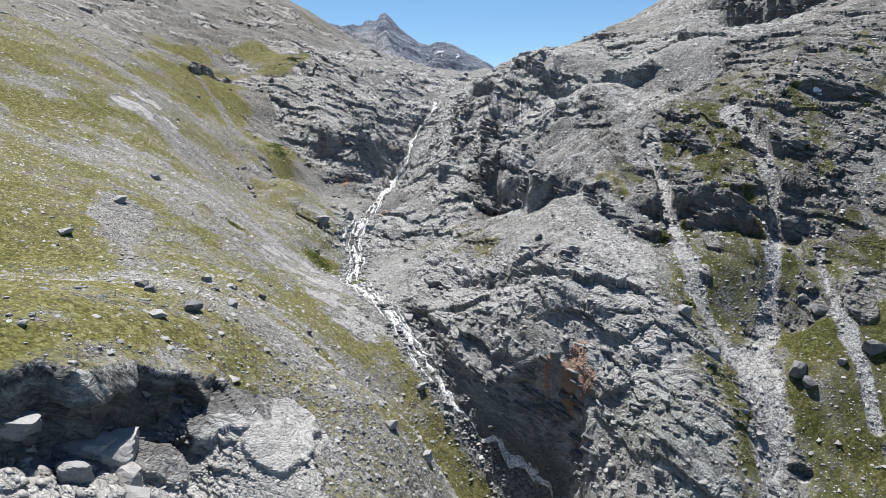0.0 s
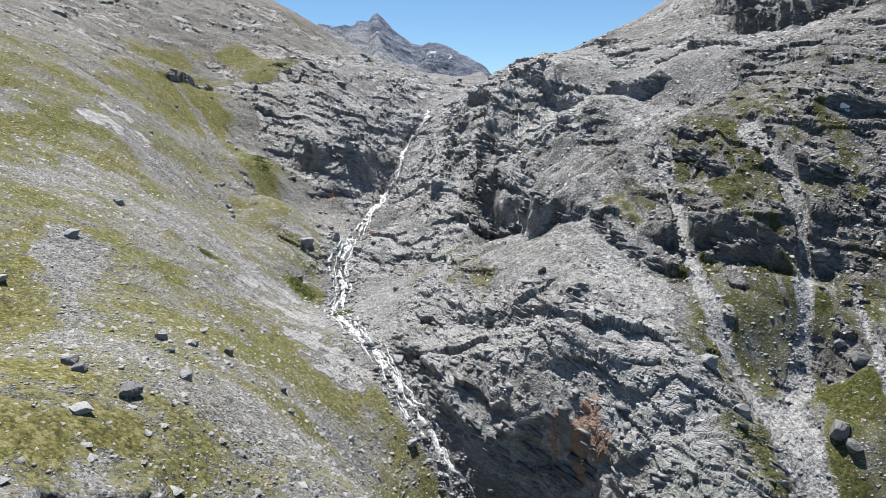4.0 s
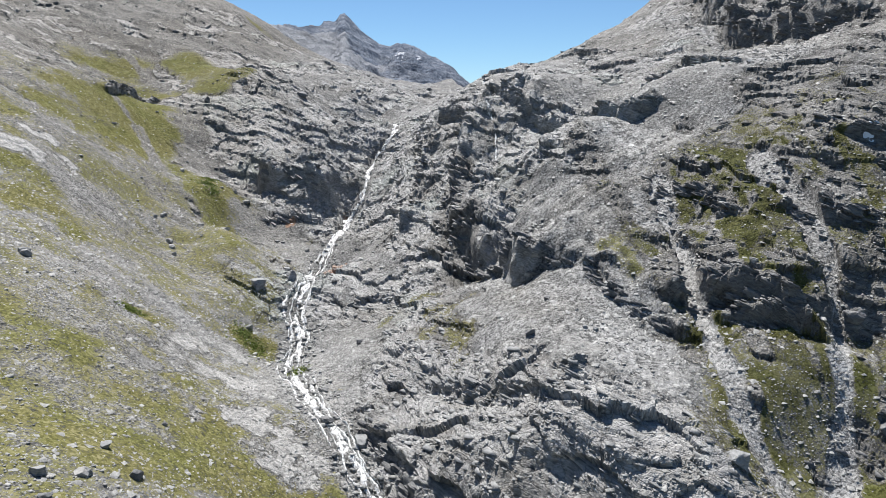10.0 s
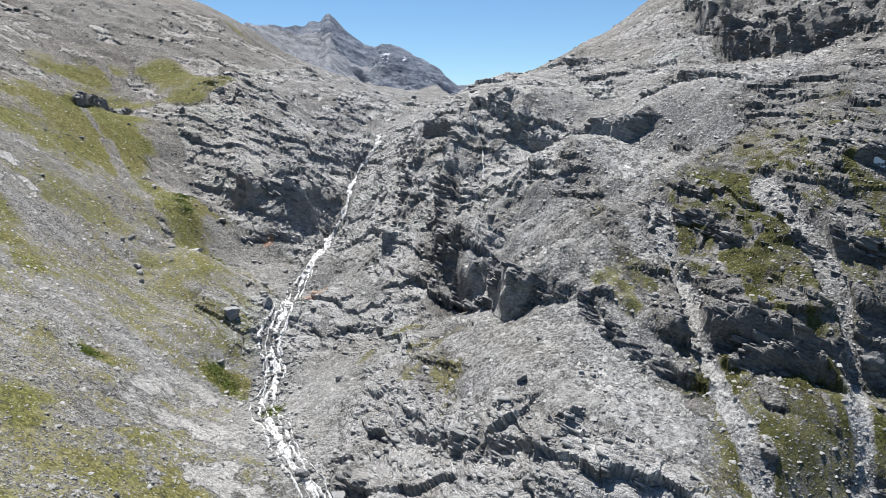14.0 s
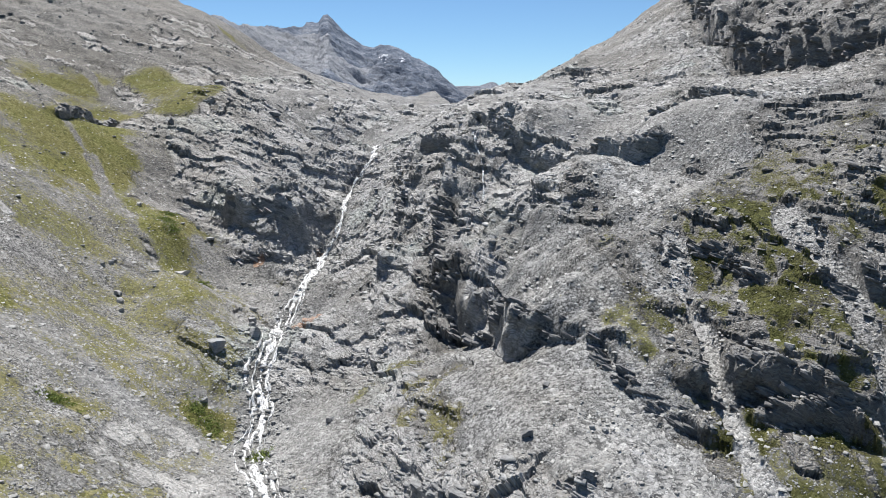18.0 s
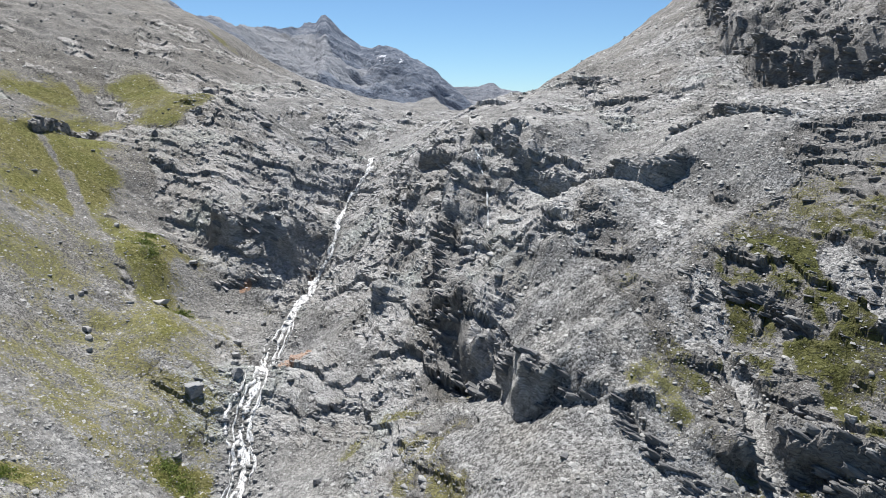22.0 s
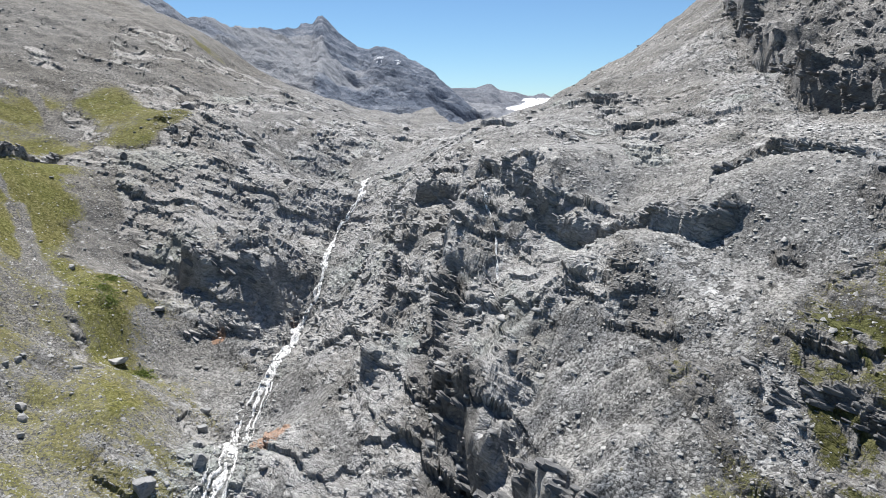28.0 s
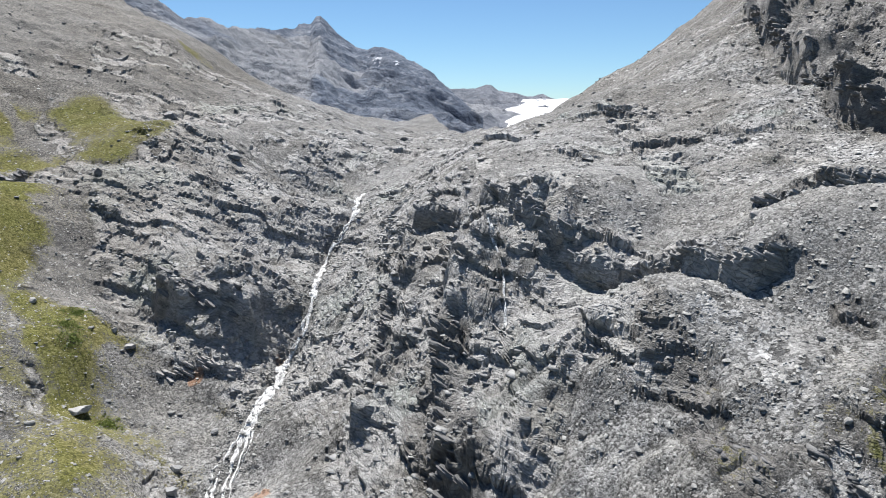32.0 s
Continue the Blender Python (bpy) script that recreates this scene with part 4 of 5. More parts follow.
far_range("mountain", "pale ridge beyond the glacier, haze put into its colour", ((300, 4450, 285), (465, 4500, 283), (560, 4550, 290), (640, 4600, 316), (668, 4600, 312), (720, 4600, 280), (820, 4600, 268), (900, 4600, 245), (960, 4600, 252),
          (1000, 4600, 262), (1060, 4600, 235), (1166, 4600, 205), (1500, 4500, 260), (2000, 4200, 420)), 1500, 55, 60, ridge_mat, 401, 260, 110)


def glacier():
    """A tongue of ice on the valley floor, wide above and narrow below."""
    t, s = np.meshgrid(np.linspace(0, 1, 60), np.linspace(-1, 1, 50), indexing="ij")
    mid_x = 455 + 520 * t ** 1.2
    half = (75 + 330 * t ** 1.3) * (1 + 0.25 * rough(t * 40, s * 2, 9, 3, 501))
    x = mid_x + s * half
    y = 2350 + 1650 * t - 90 * s + 60 * rough(t * 30, s * 30, 8, 2, 511)
    z = 88 + 118 * t ** 0.8 + 14 * (1 - s * s) + 5 * rough(x, y, 90, 3, 521) - 40 * np.abs(s) ** 6
    return tagged(sheet("glacier", x, y, z, {}, snow_mat), "white glacier tongue between grey rock walls", "glacier")


glacier()

# ---- the torrent ----
def resample(line, gap):
    p = np.array(line, float)
    for _ in range(3):
        q = np.repeat(p, 2, 0)[1:-1]
        p = np.concatenate([p[:1], np.stack([0.75 * q[::2] + 0.25 * q[1::2], 0.25 * q[::2] + 0.75 * q[1::2]], 1).reshape(-1, 2), p[-1:]])
    run = np.r_[0, np.cumsum(np.hypot(*np.diff(p, axis=0).T))]
    s = np.arange(0, run[-1], gap)
    return np.stack([np.interp(s, run, p[:, 0]), np.interp(s, run, p[:, 1])], 1), s


def strand(mid, s, shift, width, seed):
    """One braid of the torrent, laid on its bed."""
    way = np.gradient(mid, axis=0)
    way /= np.linalg.norm(way, axis=1)[:, None]
    side = np.stack([-way[:, 1], way[:, 0]], 1)
    sway = shift + (0.8 + 0.4 * abs(shift)) * rough(s, s * 0 + seed, 14, 3, seed) + 0.9 * rough(s, s * 0, 4, 2, seed + 3)
    half = width * (0.62 + 0.38 * step(205, 240, mid[:, 1])) * np.clip(0.85 + 1.3 * rough(s, s * 0, 9, 3, seed + 5, 0.6), 0.15, 1.7)
    c = np.linspace(-1, 1, 13)
    edge_l, edge_r = 1 + 0.9 * rough(s, s * 0, 2.2, 2, seed + 11), 1 + 0.9 * rough(s, s * 0, 2.2, 2, seed + 13)
    wide = np.where(c[None] < 0, edge_l[:, None], edge_r[:, None]) * c[None] * half[:, None]
    x = (mid[:, 0] + side[:, 0] * sway)[:, None] + side[:, :1] * wide
    y = (mid[:, 1] + side[:, 1] * sway)[:, None] + side[:, 1:] * wide
    z = surface(x, y)
    level = np.convolve(np.pad(z.mean(1), 3, "edge"), np.ones(7) / 7, "valid")[:, None]
    z = 0.5 * z + 0.5 * level + 0.30 - 0.55 * c[None] ** 4 + 0.85 * rough(x, y, 1.6, 2, seed + 7)
    return x, y, z


mid, s = resample(COURSE, 0.5)
torrent = tagged(new("water"), "white foaming mountain torrent in several braids", "stream", kind="structure")
n0, n1 = int(np.argmax(mid[:, 1] < 352)), int(np.argmax(mid[:, 1] < 168))
braids = ((0.0, 1.2, 0, len(s), 601), (0.5, 0.8, 0, n0 + 10, 611), (1.7, 0.5, n0 - 6, n1, 621), (-1.6, 0.5, n0, n1 - 8, 641), (2.7, 0.35, n0 + 40, n1 - 30, 661), (-3.0, 0.4, n0 + 60, n1 - 20, 681))
for shift, width, a, b, seed in braids:
    ob = sheet("braid", *strand(mid[a:b], s[a:b], shift, width, seed), {}, water_mat)
    ob.parent = torrent
# a thread of water down the knob
fall, fs = resample(((30.3, 319), (33.4, 309), (32.9, 303), (32.0, 298)), 0.7)
spout = tagged(new("water"), "thin white waterfall on the rock knob", "waterfall", kind="structure")
ob = sheet("braid", *strand(fall, fs, 0.0, 0.42, 697), {}, water_mat)
ob.parent = spout

# ---- boulders ----
def stone_mesh(name, seed, material, flat=0.7, detail=2, bevel=True):
    """An angular block: a ball cut by random planes, lightly weathered."""
    rnd = random.Random(seed)
    bm = bmesh.new()
    bmesh.ops.create_cube(bm, size=1.7)
    bmesh.ops.subdivide_edges(bm, edges=bm.edges[:], cuts=detail + 2, use_grid_fill=True)
    cuts = []
    for _ in range(13):
        n = Vector((rnd.gauss(0, 1), rnd.gauss(0, 1), rnd.gauss(0, 0.8))).normalized()
        cuts.append((n, rnd.uniform(0.62, 0.98)))
    for v in bm.verts:
        for n, d in cuts:
            over = v.co.dot(n) - d
            if over > 0:
                v.co -= n * over
        v.co += Vector((rnd.uniform(-1, 1), rnd.uniform(-1, 1), rnd.uniform(-1, 1))) * 0.035
        v.co.z *= flat
    me = bpy.data.meshes.new(name)
    bm.to_mesh(me)
    bm.free()
    me.materials.append(material)
    return me


BLOCKS = {"grey": [stone_mesh("boulder", 700 + n, block_mat, 0.62 + 0.05 * n, 3) for n in range(5)],
          "pale": [stone_mesh("boulder", 720 + n, pale_mat, 0.6 + 0.06 * n, 3) for n in range(4)],
          "dark": [stone_mesh("boulder", 740 + n, dark_mat, 0.62 + 0.06 * n, 3) for n in range(4)]}


def boulder(x, y, size, tone, label, n=0, flat=1.0, group=""):
    ob = new("boulder", BLOCKS[tone][n % len(BLOCKS[tone])])
    z = float(surface(np.array([x]), np.array([y]))[0])
    rnd = random.Random(int(x * 31 + y * 17))
    ob.matrix_world = Matrix.Translation((x, y, z + 0.22 * size * flat)) @ pose(0, 0, 0, rnd.uniform(-14, 14), rnd.uniform(-14, 14), rnd.uniform(0, 360)) @ Matrix.Diagonal((size, size * rnd.uniform(0.75, 1), size * flat, 1))
    return tagged(ob, label, "boulder", group)

WEST_BOULDERS = (
    (-82.4, 176.9, 2.2, "grey", "A"), (-38.8, 104.6, 2.1, "dark", "B"), (-48.4, 108.3, 1.5, "dark", "B"), (-46.3, 107.2, 1.4, "dark", "B"),
    (-37.3, 119.2, 1.6, "grey", "A"), (-79.6, 144.6, 2, "pale", "C"), (-49.3, 78.3, 1, "pale", "C"), (-41.0, 96.5, 1.6, "pale", "C"),
    (-77.3, 283.6, 1.3, "pale", "D"), (-89.9, 217.9, 1.6, "grey", "D"), (-45.7, 151.6, 1.3, "grey", "D"), (-44.1, 141.5, 1.4, "grey", "D"),
    (-44.5, 132.2, 1.2, "dark", "D"), (-39.6, 147.4, 1.2, "grey", "D"), (-44.2, 172.4, 0.9, "dark", "D"), (-39.7, 147.1, 1.5, "dark", "D"),
    (-44.3, 141.2, 1.4, "pale", "D"), (-47.8, 137.3, 1.4, "grey", "D"), (-90.3, 218.8, 2, "grey", "D"), (-81.7, 293.5, 1.6, "pale", "D"),
    (-89.5, 303.5, 1.3, "grey", "D"), (-88.1, 309.3, 1.2, "grey", "D"), (-44.3, 307.7, 2.0, "grey", "E"), (-38.8, 284.4, 2.8, "grey", "E"),
    (-47.8, 273.7, 3.0, "grey", "E"), (-46.8, 254.0, 1.5, "grey", "D"), (-13.3, 241.8, 1.7, "dark", "D"), (-40.5, 334.0, 1.5, "grey", "E"),
    (33.3, 210.0, 1.6, "dark", "F"), (59.9, 212.4, 1.6, "pale", "F"),
)
MID_BOULDERS = (
    (65.8, 210.6, 1, "grey", "F"), (83.8, 204.0, 0.9, "pale", "F"), (27.2, 197.9, 2.2, "dark", "F"), (41.2, 195.3, 1.2, "grey", "F"),
    (39.0, 196.2, 1, "grey", "F"), (63.6, 205.1, 1.6, "pale", "F"), (64.5, 199.7, 1.6, "grey", "F"), (76.4, 197.4, 1.6, "pale", "F"),
    (-96.7, 360.5, 1.7, "pale", "D"), (-74.6, 360.9, 1.4, "pale", "D"), (-69.4, 357.1, 2.6, "pale", "C"), (-73.2, 329.5, 3.6, "pale", "C"),
    (-55.8, 370.1, 1.3, "grey", "D"), (-38.1, 347.7, 1.5, "dark", "D"), (-37.4, 343.7, 1.3, "dark", "D"), (-45.6, 315.4, 2.2, "grey", "E"),
    (-88.3, 306.9, 1.4, "grey", "D"), (-79.9, 289.9, 1.6, "pale", "D"), (16.5, 534.8, 3.2, "dark", "G"), (-59.1, 470.2, 4.2, "dark", "G"),
    (-95.1, 502.0, 4.5, "dark", "G"), (-104.8, 436.2, 3, "dark", "G"), (-25.5, 563.2, 2, "dark", "G"), (80.2, 288.2, 2, "pale", "F"),
    (71.4, 241.9, 1.2, "pale", "F"), (39.6, 264.0, 1.6, "dark", "F"), (65.7, 232.8, 1.9, "dark", "F"), (77.2, 258.2, 1.2, "dark", "F"),
    (-37.8, 439.3, 2.6, "dark", "G"), (79.0, 148.3, 3.4, "dark", "H"),
)
EAST_BOULDERS = (
    (80.1, 144.7, 2.4, "dark", "H"), (88.5, 147.7, 1.5, "grey", "H"), (90.1, 162.5, 2.6, "dark", "H"), (61.2, 151.8, 2.6, "grey", "H"),
    (92.9, 186.0, 3, "dark", "H"), (65.7, 135.3, 1.5, "grey", "H"), (88.4, 167.0, 2, "dark", "H"), (95.7, 148.8, 3, "dark", "H"),
    (56.8, 159.7, 2.6, "grey", "H"), (-8.5, 103.6, 1.4, "pale", "D"), (-18.4, 158.6, 1.2, "pale", "D"), (-2.8, 104.9, 1.6, "pale", "D"),
    (-5.8, 167.9, 1.6, "grey", "D"), (-27.5, 143.8, 1.2, "grey", "D"), (-30.7, 151.4, 1.3, "dark", "D"), (-10.1, 194.1, 2.4, "grey", "E"),
    (-18.4, 202.6, 2.2, "dark", "E"), (-20.7, 217.2, 1.6, "dark", "E"), (-41.3, 292.4, 1.9, "grey", "E"), (-35.5, 265.1, 1, "grey", "E"),
)
SAID = {"A": "grey angular boulder on a grassy alpine slope", "B": "dark split boulder at the edge of the meadow", "C": "pale flat slab of rock lying in the grass",
        "D": "grey weathered stone block lying on thin turf and scree", "E": "large grey bedded block beside the torrent", "F": "angular block lying loose on the grey scree",
        "G": "big dark boulder standing on bare glacier-worn rock", "H": "dark rock block half sunk in green turf"}
for n, (x, y, size, tone, said) in enumerate(WEST_BOULDERS + MID_BOULDERS + EAST_BOULDERS):
    boulder(x, y, size * (0.6 if said == "F" else 0.8), tone, SAID[said], n, 0.55 if said == "C" else 1.0, "boulders on the slopes")

# the blocks fallen from the lip of the meadow
for n, (x, y, size, flat, tone) in enumerate(((-41.3, 74.3, 3.4, 0.8, "pale"), (-38.2, 75.2, 3.0, 0.75, "pale"), (-45.5, 69.5, 2.6, 0.8, "grey"), (-35.6, 72.2, 2.0, 0.8, "pale"), (-40, 69, 2.2, 0.9, "grey"), (-33.5, 69.5, 1.8, 0.6, "pale"))):
    boulder(x, y, size, tone, "huge pale block fallen below the overhanging meadow edge", n, flat, "fallen blocks")

# ---- loose stones ----
def stones(name, label, count, seed, low, high, west, east, south, north, weight, material=stone_mat):
    """Loose angular stones strewn over part of the ground, as one mesh."""
    rng = np.random.default_rng(seed)
    got = []
    while sum(len(g) for g in got) < count:
        x, y = rng.uniform(west, east, 40000), rng.uniform(south, north, 40000)
        inside = np.abs(np.degrees(np.arctan2(x, y + 60))) < 31.5
        keep = inside & (rng.random(40000) < weight(x, y))
        got.append(np.stack([x[keep], y[keep]], 1))
    p = np.concatenate(got)[:count]
    n = len(p)
    block = np.array([(-1, -1, -1), (1, -1, -1), (1, 1, -1), (-1, 1, -1), (-1, -1, 1), (1, -1, 1), (1, 1, 1), (-1, 1, 1)]) * 0.75
    quad = np.array([(0, 3, 2, 1), (4, 5, 6, 7), (0, 1, 5, 4), (1, 2, 6, 5), (2, 3, 7, 6), (3, 0, 4, 7)])
    size = low * (1 - rng.random(n) * (1 - (low / high) ** 1.9)) ** (-1 / 1.9)
    turn = rng.uniform(0, 2 * np.pi, n)
    v = block[None] * rng.uniform(0.45, 1.15, (n, 8, 3)) * (rng.uniform(0.55, 1.0, (n, 1, 3)) * np.array([1, 1, 0.42]))
    c, s = np.cos(turn)[:, None], np.sin(turn)[:, None]
    v = np.stack([v[..., 0] * c - v[..., 1] * s, v[..., 0] * s + v[..., 1] * c, v[..., 2]], -1) * size[:, None, None]
    z = surface(p[:, 0], p[:, 1])
    v += np.stack([p[:, 0], p[:, 1], z + 0.10 * size], -1)[:, None]
    f = (quad[None] + 8 * np.arange(n)[:, None, None]).reshape(-1, 4)
    me = bpy.data.meshes.new(name)
    me.vertices.add(8 * n)
    me.vertices.foreach_set("co", v.astype(np.float32).ravel())
    me.loops.add(f.size)
    me.loops.foreach_set("vertex_index", f.astype(np.int32).ravel())
    me.polygons.add(len(f))
    me.polygons.foreach_set("loop_start", np.arange(0, f.size, 4, dtype=np.int32))
    me.update(calc_edges=True)
    me.materials.append(material)
    return tagged(new(name, me), label, "stones", kind="stuff")


def shards(name, label, count, seed, low, high, west, east, weight):
    """Small stones of the open scree: each a low irregular wedge set in the ground, as one mesh."""
    rng = np.random.default_rng(seed)
    got = []
    while sum(len(g) for g in got) < count:
        x, y = rng.uniform(west, east, 60000), rng.uniform(75, 520, 60000)
        keep = (np.abs(np.degrees(np.arctan2(x, y + 60))) < 31.5) & (rng.random(60000) < weight(x, y))
        got.append(np.stack([x[keep], y[keep]], 1))
    p = np.concatenate(got)[:count]
    n = len(p)
    wedge = np.array([(-1, -0.8, 0), (1, -0.8, 0), (1, 0.8, 0), (-1, 0.8, 0), (-0.75, 0.25, 1), (0.75, 0.25, 1)])
    size = low * (1 - rng.random(n) * (1 - (low / high) ** 2.1)) ** (-1 / 2.1)
    v = wedge[None] * rng.uniform(0.55, 1.2, (n, 6, 3)) * rng.uniform(0.6, 1.0, (n, 1, 3)) * np.array([0.8, 0.75, 0.55])
    v[..., 2] -= 0.18
    turn = rng.uniform(0, 2 * np.pi, n)
    c, k = np.cos(turn)[:, None], np.sin(turn)[:, None]
    v = np.stack([v[..., 0] * c - v[..., 1] * k, v[..., 0] * k + v[..., 1] * c, v[..., 2]], -1) * size[:, None, None]
    v += np.stack([p[:, 0], p[:, 1], surface(p[:, 0], p[:, 1])], -1)[:, None]
    tri = np.array([(0, 1, 5), (0, 5, 4), (1, 2, 5), (2, 3, 4), (2, 4, 5), (3, 0, 4)])
    f = (tri[None] + 6 * np.arange(n)[:, None, None]).reshape(-1, 3)
    me = bpy.data.meshes.new(name)
    me.vertices.add(6 * n)
    me.vertices.foreach_set("co", v.astype(np.float32).ravel())
    me.loops.add(f.size)
    me.loops.foreach_set("vertex_index", f.astype(np.int32).ravel())
    me.polygons.add(len(f))
    me.polygons.foreach_set("loop_start", np.arange(0, f.size, 3, dtype=np.int32))
    me.update(calc_edges=True)
    me.materials.append(stone_mat)
    return tagged(new(name, me), label, "stones", kind="stuff")


def on_scree(x, y):
    open_ground = (1 - 0.85 * share(GRASS, x, y)) * (1 - share(SLAB, x, y))
    return np.clip(open_ground * (0.25 + 0.75 * share(RUBBLE, x, y)) * (1 - 0.6 * np.maximum(share(ROCK, x, y), share(DARK, x, y))) + 0.8 * share(GULLY, x, y), 0, 1) * np.clip((230 / np.hypot(x, y)) ** 2, 0.1, 1)


def on_turf(x, y):
    return 0.35 * step(0.1, 0.5, share(GRASS, x, y)) * (1 - 0.97 * step(0.6, 0.85, share(GRASS, x, y)))


shards("scree", "loose grey angular stones strewn over the slope", 62000, 901, 0.2, 1.3, -230, -5, on_scree)
shards("scree", "grey scree stones below the cliffs", 68000, 902, 0.2, 1.4, -5, 230, on_scree)
stones("scree", "scattered pale stones lying in the turf", 9000, 903, 0.12, 0.8, -220, 150, 75, 430, on_turf, pale_mat)
stones("scree", "pale stones on the slope above the torrent", 9000, 905, 0.10, 0.7, -75, 10, 70, 215, lambda x, y: 0.4 * (1 - 0.95 * step(0.66, 0.8, share(GRASS, x, y))) * step(3, -1, off_line(COURSE, x, y)[0]) * (1 - share(SLAB, x, y)), pale_mat)
stones("scree", "light angular stones of the open scree field", 7000, 907, 0.15, 0.8, 20, 200, 140, 420, lambda x, y: 0.5 * share(LIGHT, x, y), pale_mat)
stones("scree", "large loose blocks scattered on the upper slopes", 3500, 906, 0.4, 1.9, -240, 240, 300, 600, lambda x, y: 0.3 * (1 - 0.8 * share(GRASS, x, y)))
stones("scree", "dark stones along the torrent bed", 5500, 904, 0.25, 1.5, -55, 35, 100, 430, lambda x, y: np.exp(-((off_line(COURSE, x, y)[0]) / 5) ** 2))


# ---- bedrock plates ----
STRIKE, BED_BACK, BED_UP = (Vector(axis) for axis in BEDDING)
CUBE = np.array([(-1, -1, -1), (1, -1, -1), (1, 1, -1), (-1, 1, -1), (-1, -1, 1), (1, -1, 1), (1, 1, 1), (-1, 1, 1)], float)
SIDES = np.array([(0, 3, 2, 1), (4, 5, 6, 7), (0, 1, 5, 4), (1, 2, 6, 5), (2, 3, 7, 6), (3, 0, 4, 7)])


def plates(name, label, count, seed, low, high, box, weight, material, sink=0.35, lean=0.4):
    """Broken plates of bedded rock jutting from the ground, as one mesh."""
    rng = np.random.default_rng(seed)
    west, east, south, north = box
    got = []
    while sum(len(g) for g in got) < count:
        x, y = rng.uniform(west, east, 40000), rng.uniform(south, north, 40000)
        keep = (np.abs(np.degrees(np.arctan2(x, y + 60))) < 31.5) & (rng.random(40000) < weight(x, y))
        got.append(np.stack([x[keep], y[keep]], 1))
    p = np.concatenate(got)[:count]
    n = len(p)
    size = low * (1 - rng.random(n) * (1 - (low / high) ** 1.5)) ** (-1 / 1.5)
    half = size[:, None] * np.stack([rng.uniform(0.7, 1.5, n), rng.uniform(0.6, 1.1, n), rng.uniform(0.12, 0.3, n)], 1)
    v = CUBE[None] * (1 + rng.uniform(-0.42, 0.2, (n, 8, 3))) * half[:, None]
    # the plates lie along the slope, leaning a little towards their bedding
    x, y = p.T
    lie = np.stack([base_height(x - 3, y) - base_height(x + 3, y), base_height(x, y - 3) - base_height(x, y + 3), np.full(n, 6.0)], 1)
    lie /= np.linalg.norm(lie, axis=1, keepdims=True)
    up = lie * (1 - lean) + np.array(BED_UP) * lean + rng.normal(0, 0.07, (n, 3))
    up /= np.linalg.norm(up, axis=1, keepdims=True)
    along = np.array(STRIKE) + rng.normal(0, 0.22, (n, 3))
    along -= up * (along * up).sum(1, keepdims=True)
    along /= np.linalg.norm(along, axis=1, keepdims=True)
    v = np.einsum("nij,njk->nik", v, np.stack([along, np.cross(up, along), up], 1))
    z = surface(x, y)
    v += np.stack([x, y, z], -1)[:, None] - (sink * half[:, 2:] * up)[:, None]
    f = (SIDES[None] + 8 * np.arange(n)[:, None, None]).reshape(-1, 4)
    me = bpy.data.meshes.new(name)
    me.vertices.add(8 * n)
    me.vertices.foreach_set("co", v.astype(np.float32).ravel())
    me.loops.add(f.size)
    me.loops.foreach_set("vertex_index", f.astype(np.int32).ravel())
    me.polygons.add(len(f))
    me.polygons.foreach_set("loop_start", np.arange(0, f.size, 4, dtype=np.int32))
    me.update(calc_edges=True)
    me.materials.append(material)
    return tagged(new(name, me), label, "bedrock", kind="stuff")


def nearer(x, y):
    return np.clip((200 / np.hypot(x, y)) ** 1.5, 0.12, 1)


def off_water(x, y):
    return step(2.5, 5.0, np.abs(off_line(COURSE, x, y)[0]))


plates("bedrock", "grey bedded rock plates of the spur", 5000, 951, 0.25, 1.3, (-60, 110, 105, 480), lambda x, y: nearer(x, y) * step(0.5, 0.9, share(ROCK, x, y)) * (1 - 0.9 * share(PALE, x, y)) * off_water(x, y), block_mat, 0.9, 0.7)
plates("bedrock", "grey bedded rock of the falls and headwall", 2500, 952, 0.3, 1.5, (-150, 10, 330, 560), lambda x, y: step(0.4, 0.9, share(ROCK, x, y)) * off_water(x, y), block_mat, 0.9, 0.7)
plates("bedrock", "dark mossy rock plates between turf ledges", 3000, 953, 0.25, 1.3, (40, 230, 120, 480), lambda x, y: nearer(x, y) * step(0.4, 0.9, share(DARK, x, y)) * (1 - 0.8 * step(0.3, 0.6, share(GRASS, x, y))), dark_mat, 0.9, 0.7)
plates("bedrock", "broken pale rock below the meadow edge", 700, 955, 0.2, 1.0, (-60, -24, 58, 92), lambda x, y: step(0.5, 0.8, share(ROCK, x, y)) * (1 - share(SLAB, x, y)), pale_mat, 0.3)

# ---- rock outcrops: each a thing of stacked slabs ----
def slab_mesh(seed, material):
    rnd = random.Random(seed)
    bm = bmesh.new()
    bmesh.ops.create_cube(bm, size=2.0)
    bmesh.ops.subdivide_edges(bm, edges=bm.edges[:], cuts=2, use_grid_fill=True)
    for v in bm.verts:
        v.co *= 1 - 0.10 * (abs(v.co.x) > 0.99) * (abs(v.co.y) > 0.99) - 0.06 * (abs(v.co.y) > 0.99) * (abs(v.co.z) > 0.99)
        v.co += Vector((rnd.uniform(-1, 1) * 0.22, rnd.uniform(-1, 1) * 0.2, rnd.uniform(-1, 1) * 0.16))
    me = bpy.data.meshes.new("slab")
    bm.to_mesh(me)
    bm.free()
    me.materials.append(material)
    return me


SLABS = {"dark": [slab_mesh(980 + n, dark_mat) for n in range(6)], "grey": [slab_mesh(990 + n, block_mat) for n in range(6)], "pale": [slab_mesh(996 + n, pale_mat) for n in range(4)]}


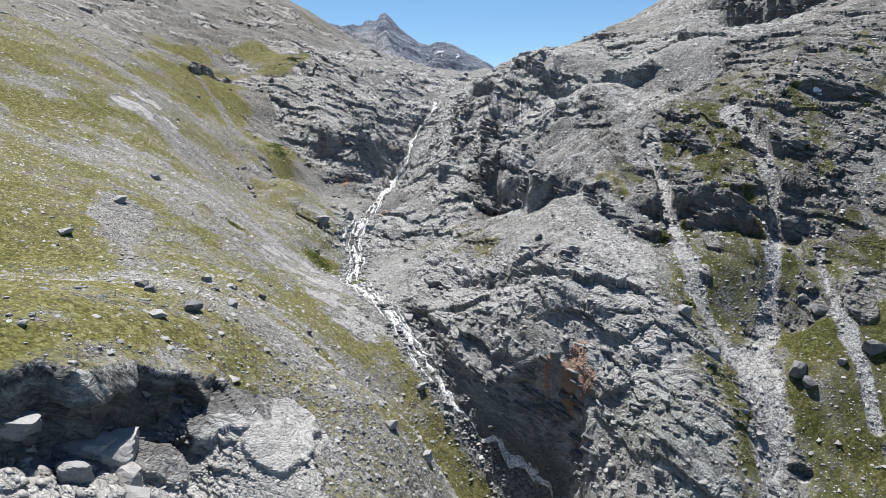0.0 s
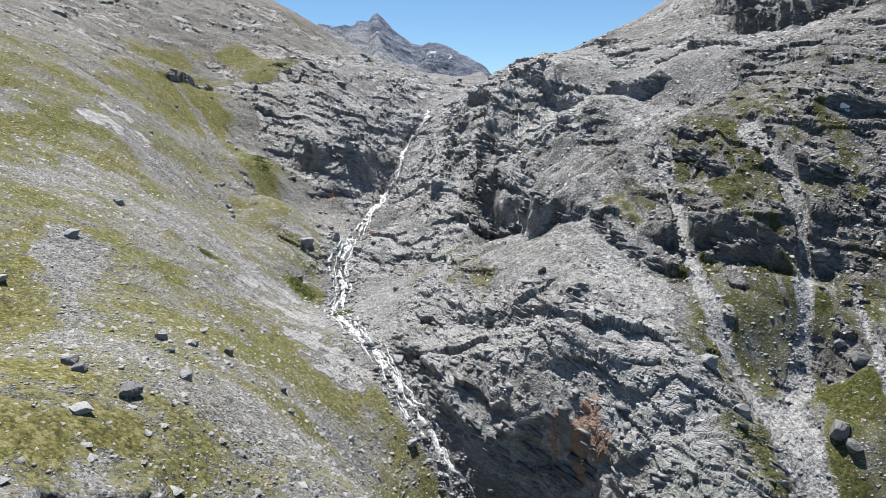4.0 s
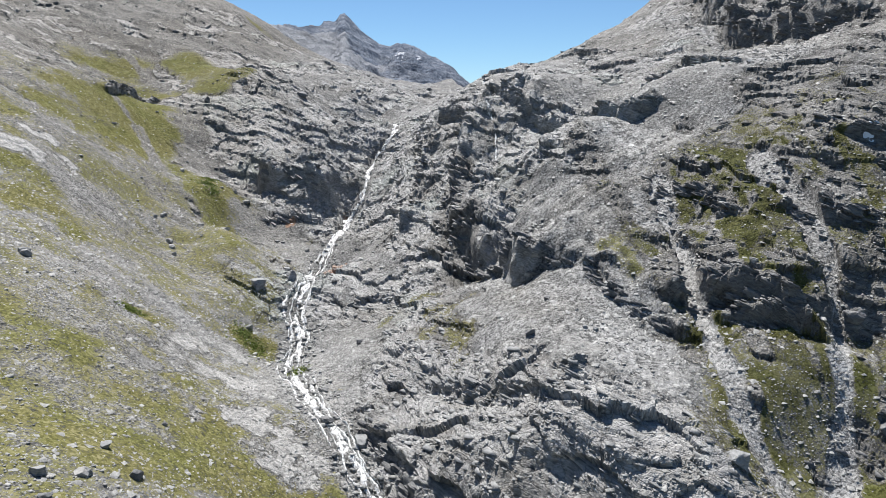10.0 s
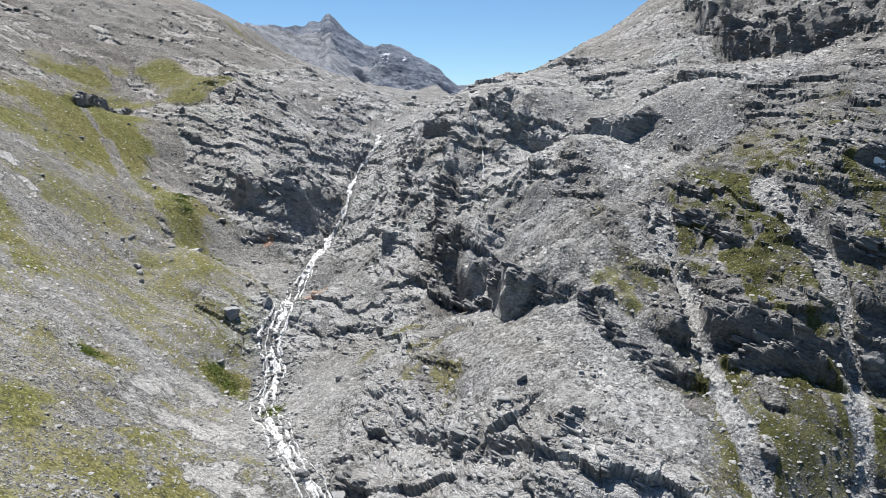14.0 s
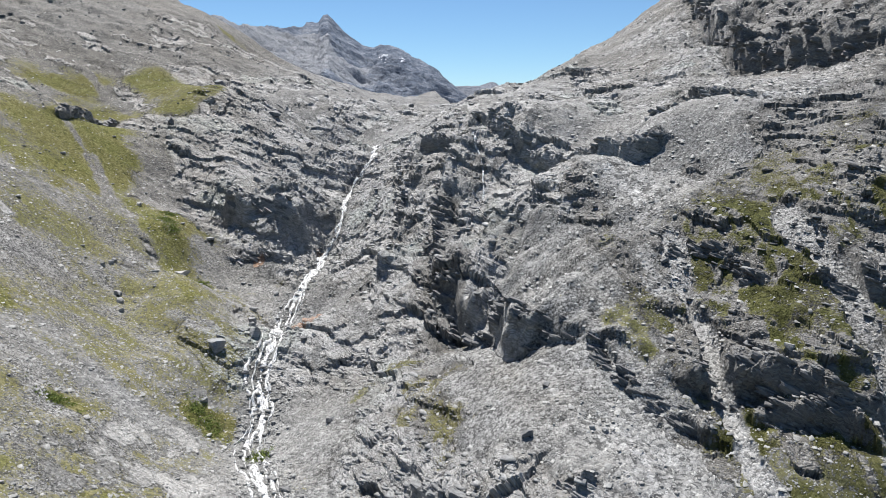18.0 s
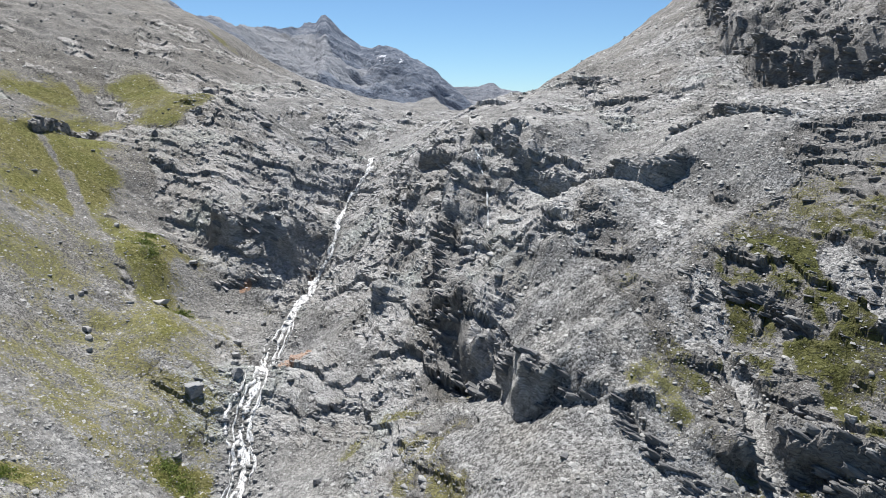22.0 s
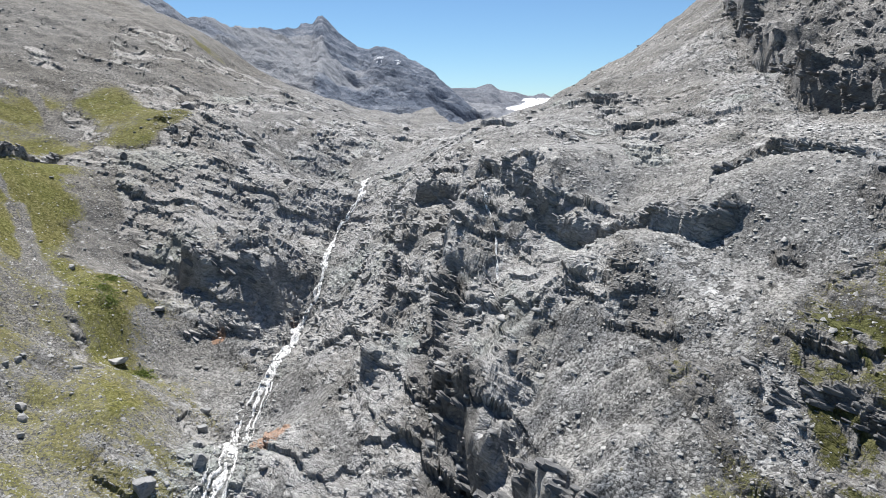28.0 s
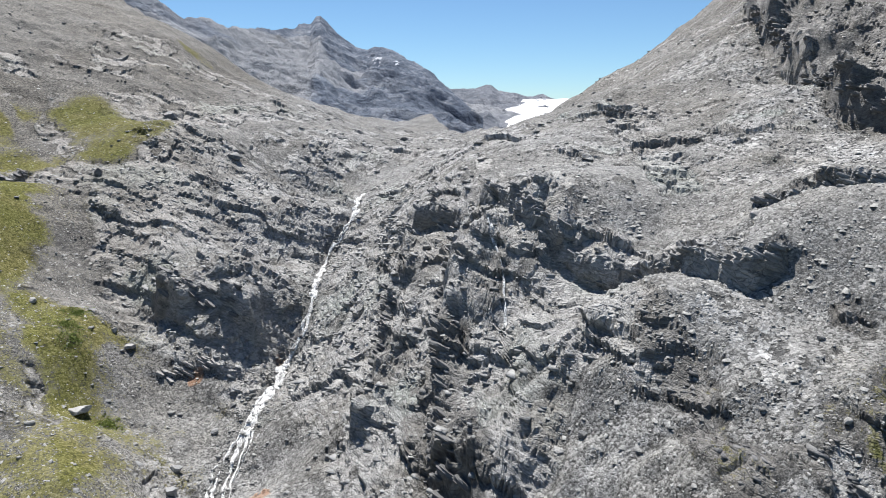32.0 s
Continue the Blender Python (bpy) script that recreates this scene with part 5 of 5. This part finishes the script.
def outcrop(foot, rise, label, seed):
    rnd = random.Random(seed)
    # shaded outcrops take the dark slabs too: their shade is painted as colour
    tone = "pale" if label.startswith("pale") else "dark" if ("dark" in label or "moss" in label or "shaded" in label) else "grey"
    line = np.array(foot)
    run = np.r_[0, np.cumsum(np.hypot(*np.diff(line, axis=0).T))]
    mx, my = line.mean(0)
    home = tagged(new("rock_outcrop"), label, "rock outcrop", "rock outcrops")
    home.location = (mx, my, float(surface(np.array([mx]), np.array([my]))[0]))
    s = 0.0
    while s < run[-1]:
        wide = rnd.uniform(0.8, 2.1) * (0.6 + 0.06 * rise)
        for level in range(2):
            x, y = np.interp(s, run, line[:, 0]) + rnd.uniform(-1, 1), np.interp(s, run, line[:, 1]) + 0.6 + level * rise * 0.32 + rnd.uniform(-0.8, 0.8)
            z = float(surface(np.array([x]), np.array([y]))[0])
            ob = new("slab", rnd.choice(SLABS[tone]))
            turn = Matrix([STRIKE, BED_BACK, BED_UP]).transposed().to_4x4() @ pose(0, 0, 0, rnd.uniform(-9, 9), rnd.uniform(-9, 9), rnd.uniform(-16, 16))
            ob.parent = home
            ob.matrix_basis = Matrix.Translation((x - mx, y - my, z - home.location.z - 0.22 * wide)) @ turn @ Matrix.Diagonal((wide * 1.2, wide * rnd.uniform(0.45, 0.8), wide * rnd.uniform(0.22, 0.42), 1))
        s += wide * 1.5


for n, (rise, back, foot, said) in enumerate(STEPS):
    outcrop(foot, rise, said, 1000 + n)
outcrop(((-46.5, 66.6), (-40.2, 72), (-37, 79), (-32, 88.5)), 3, "undercut rock edge of the meadow shelf, dark slabs for its shade", 1040)



# ---- low shrubs ----
def shrubs(patches, count, seed):
    """Low green alpine shrubs: leaves in clumps, as one mesh."""
    rng = np.random.default_rng(seed)
    bits, faces = [], []
    for cx, cy, r in patches:
        for _ in range(count):
            a, d = rng.uniform(0, 2 * np.pi), r * abs(rng.normal(0, 0.55))
            x, y = cx + d * np.cos(a), cy + d * np.sin(a)
            z = float(surface(np.array([x]), np.array([y]))[0])
            tall = rng.uniform(0.1, 0.4)
            for _ in range(22):
                at = np.array((x, y, z + 0.1)) + rng.normal(0, 1, 3) * np.array((0.35, 0.35, 0.3 * tall)) + (0, 0, 0.5 * tall)
                u, v = rng.normal(0, 0.08, 3), rng.normal(0, 0.08, 3)
                faces.append(tuple(range(len(bits), len(bits) + 4)))
                bits += [at - u, at - v, at + u, at + v]
    me = bpy.data.meshes.new("shrubs")
    me.from_pydata([tuple(b) for b in bits], [], faces)
    me.materials.append(leaf_mat)
    return tagged(new("shrubs", me), "low green shrubs growing in patches on the slope", "shrubs", kind="stuff")


shrubs(((-44, 247, 6), (-48, 250, 4), (-68, 221, 4), (-84, 352, 5), (-85, 362, 5), (-80, 346, 4), (-30, 238, 3), (-66, 330, 3)), 110, 1101)

# a last patch of old snow under the dark band
sn_a, sn_r = np.meshgrid(np.linspace(0, 2 * np.pi, 25), np.linspace(0, 1, 6), indexing="ij")
sn_x, sn_y = 116.5 + 1.7 * sn_r * np.cos(sn_a) * (1 + 0.3 * np.sin(3 * sn_a)), 222 + 0.8 * sn_r * np.sin(sn_a)
tagged(sheet("snow_patch", sn_x, sn_y, surface(sn_x, sn_y) + 0.55 - 0.6 * sn_r ** 3, {}, snow_mat), "small patch of old snow under a dark rock band", "snow patch")
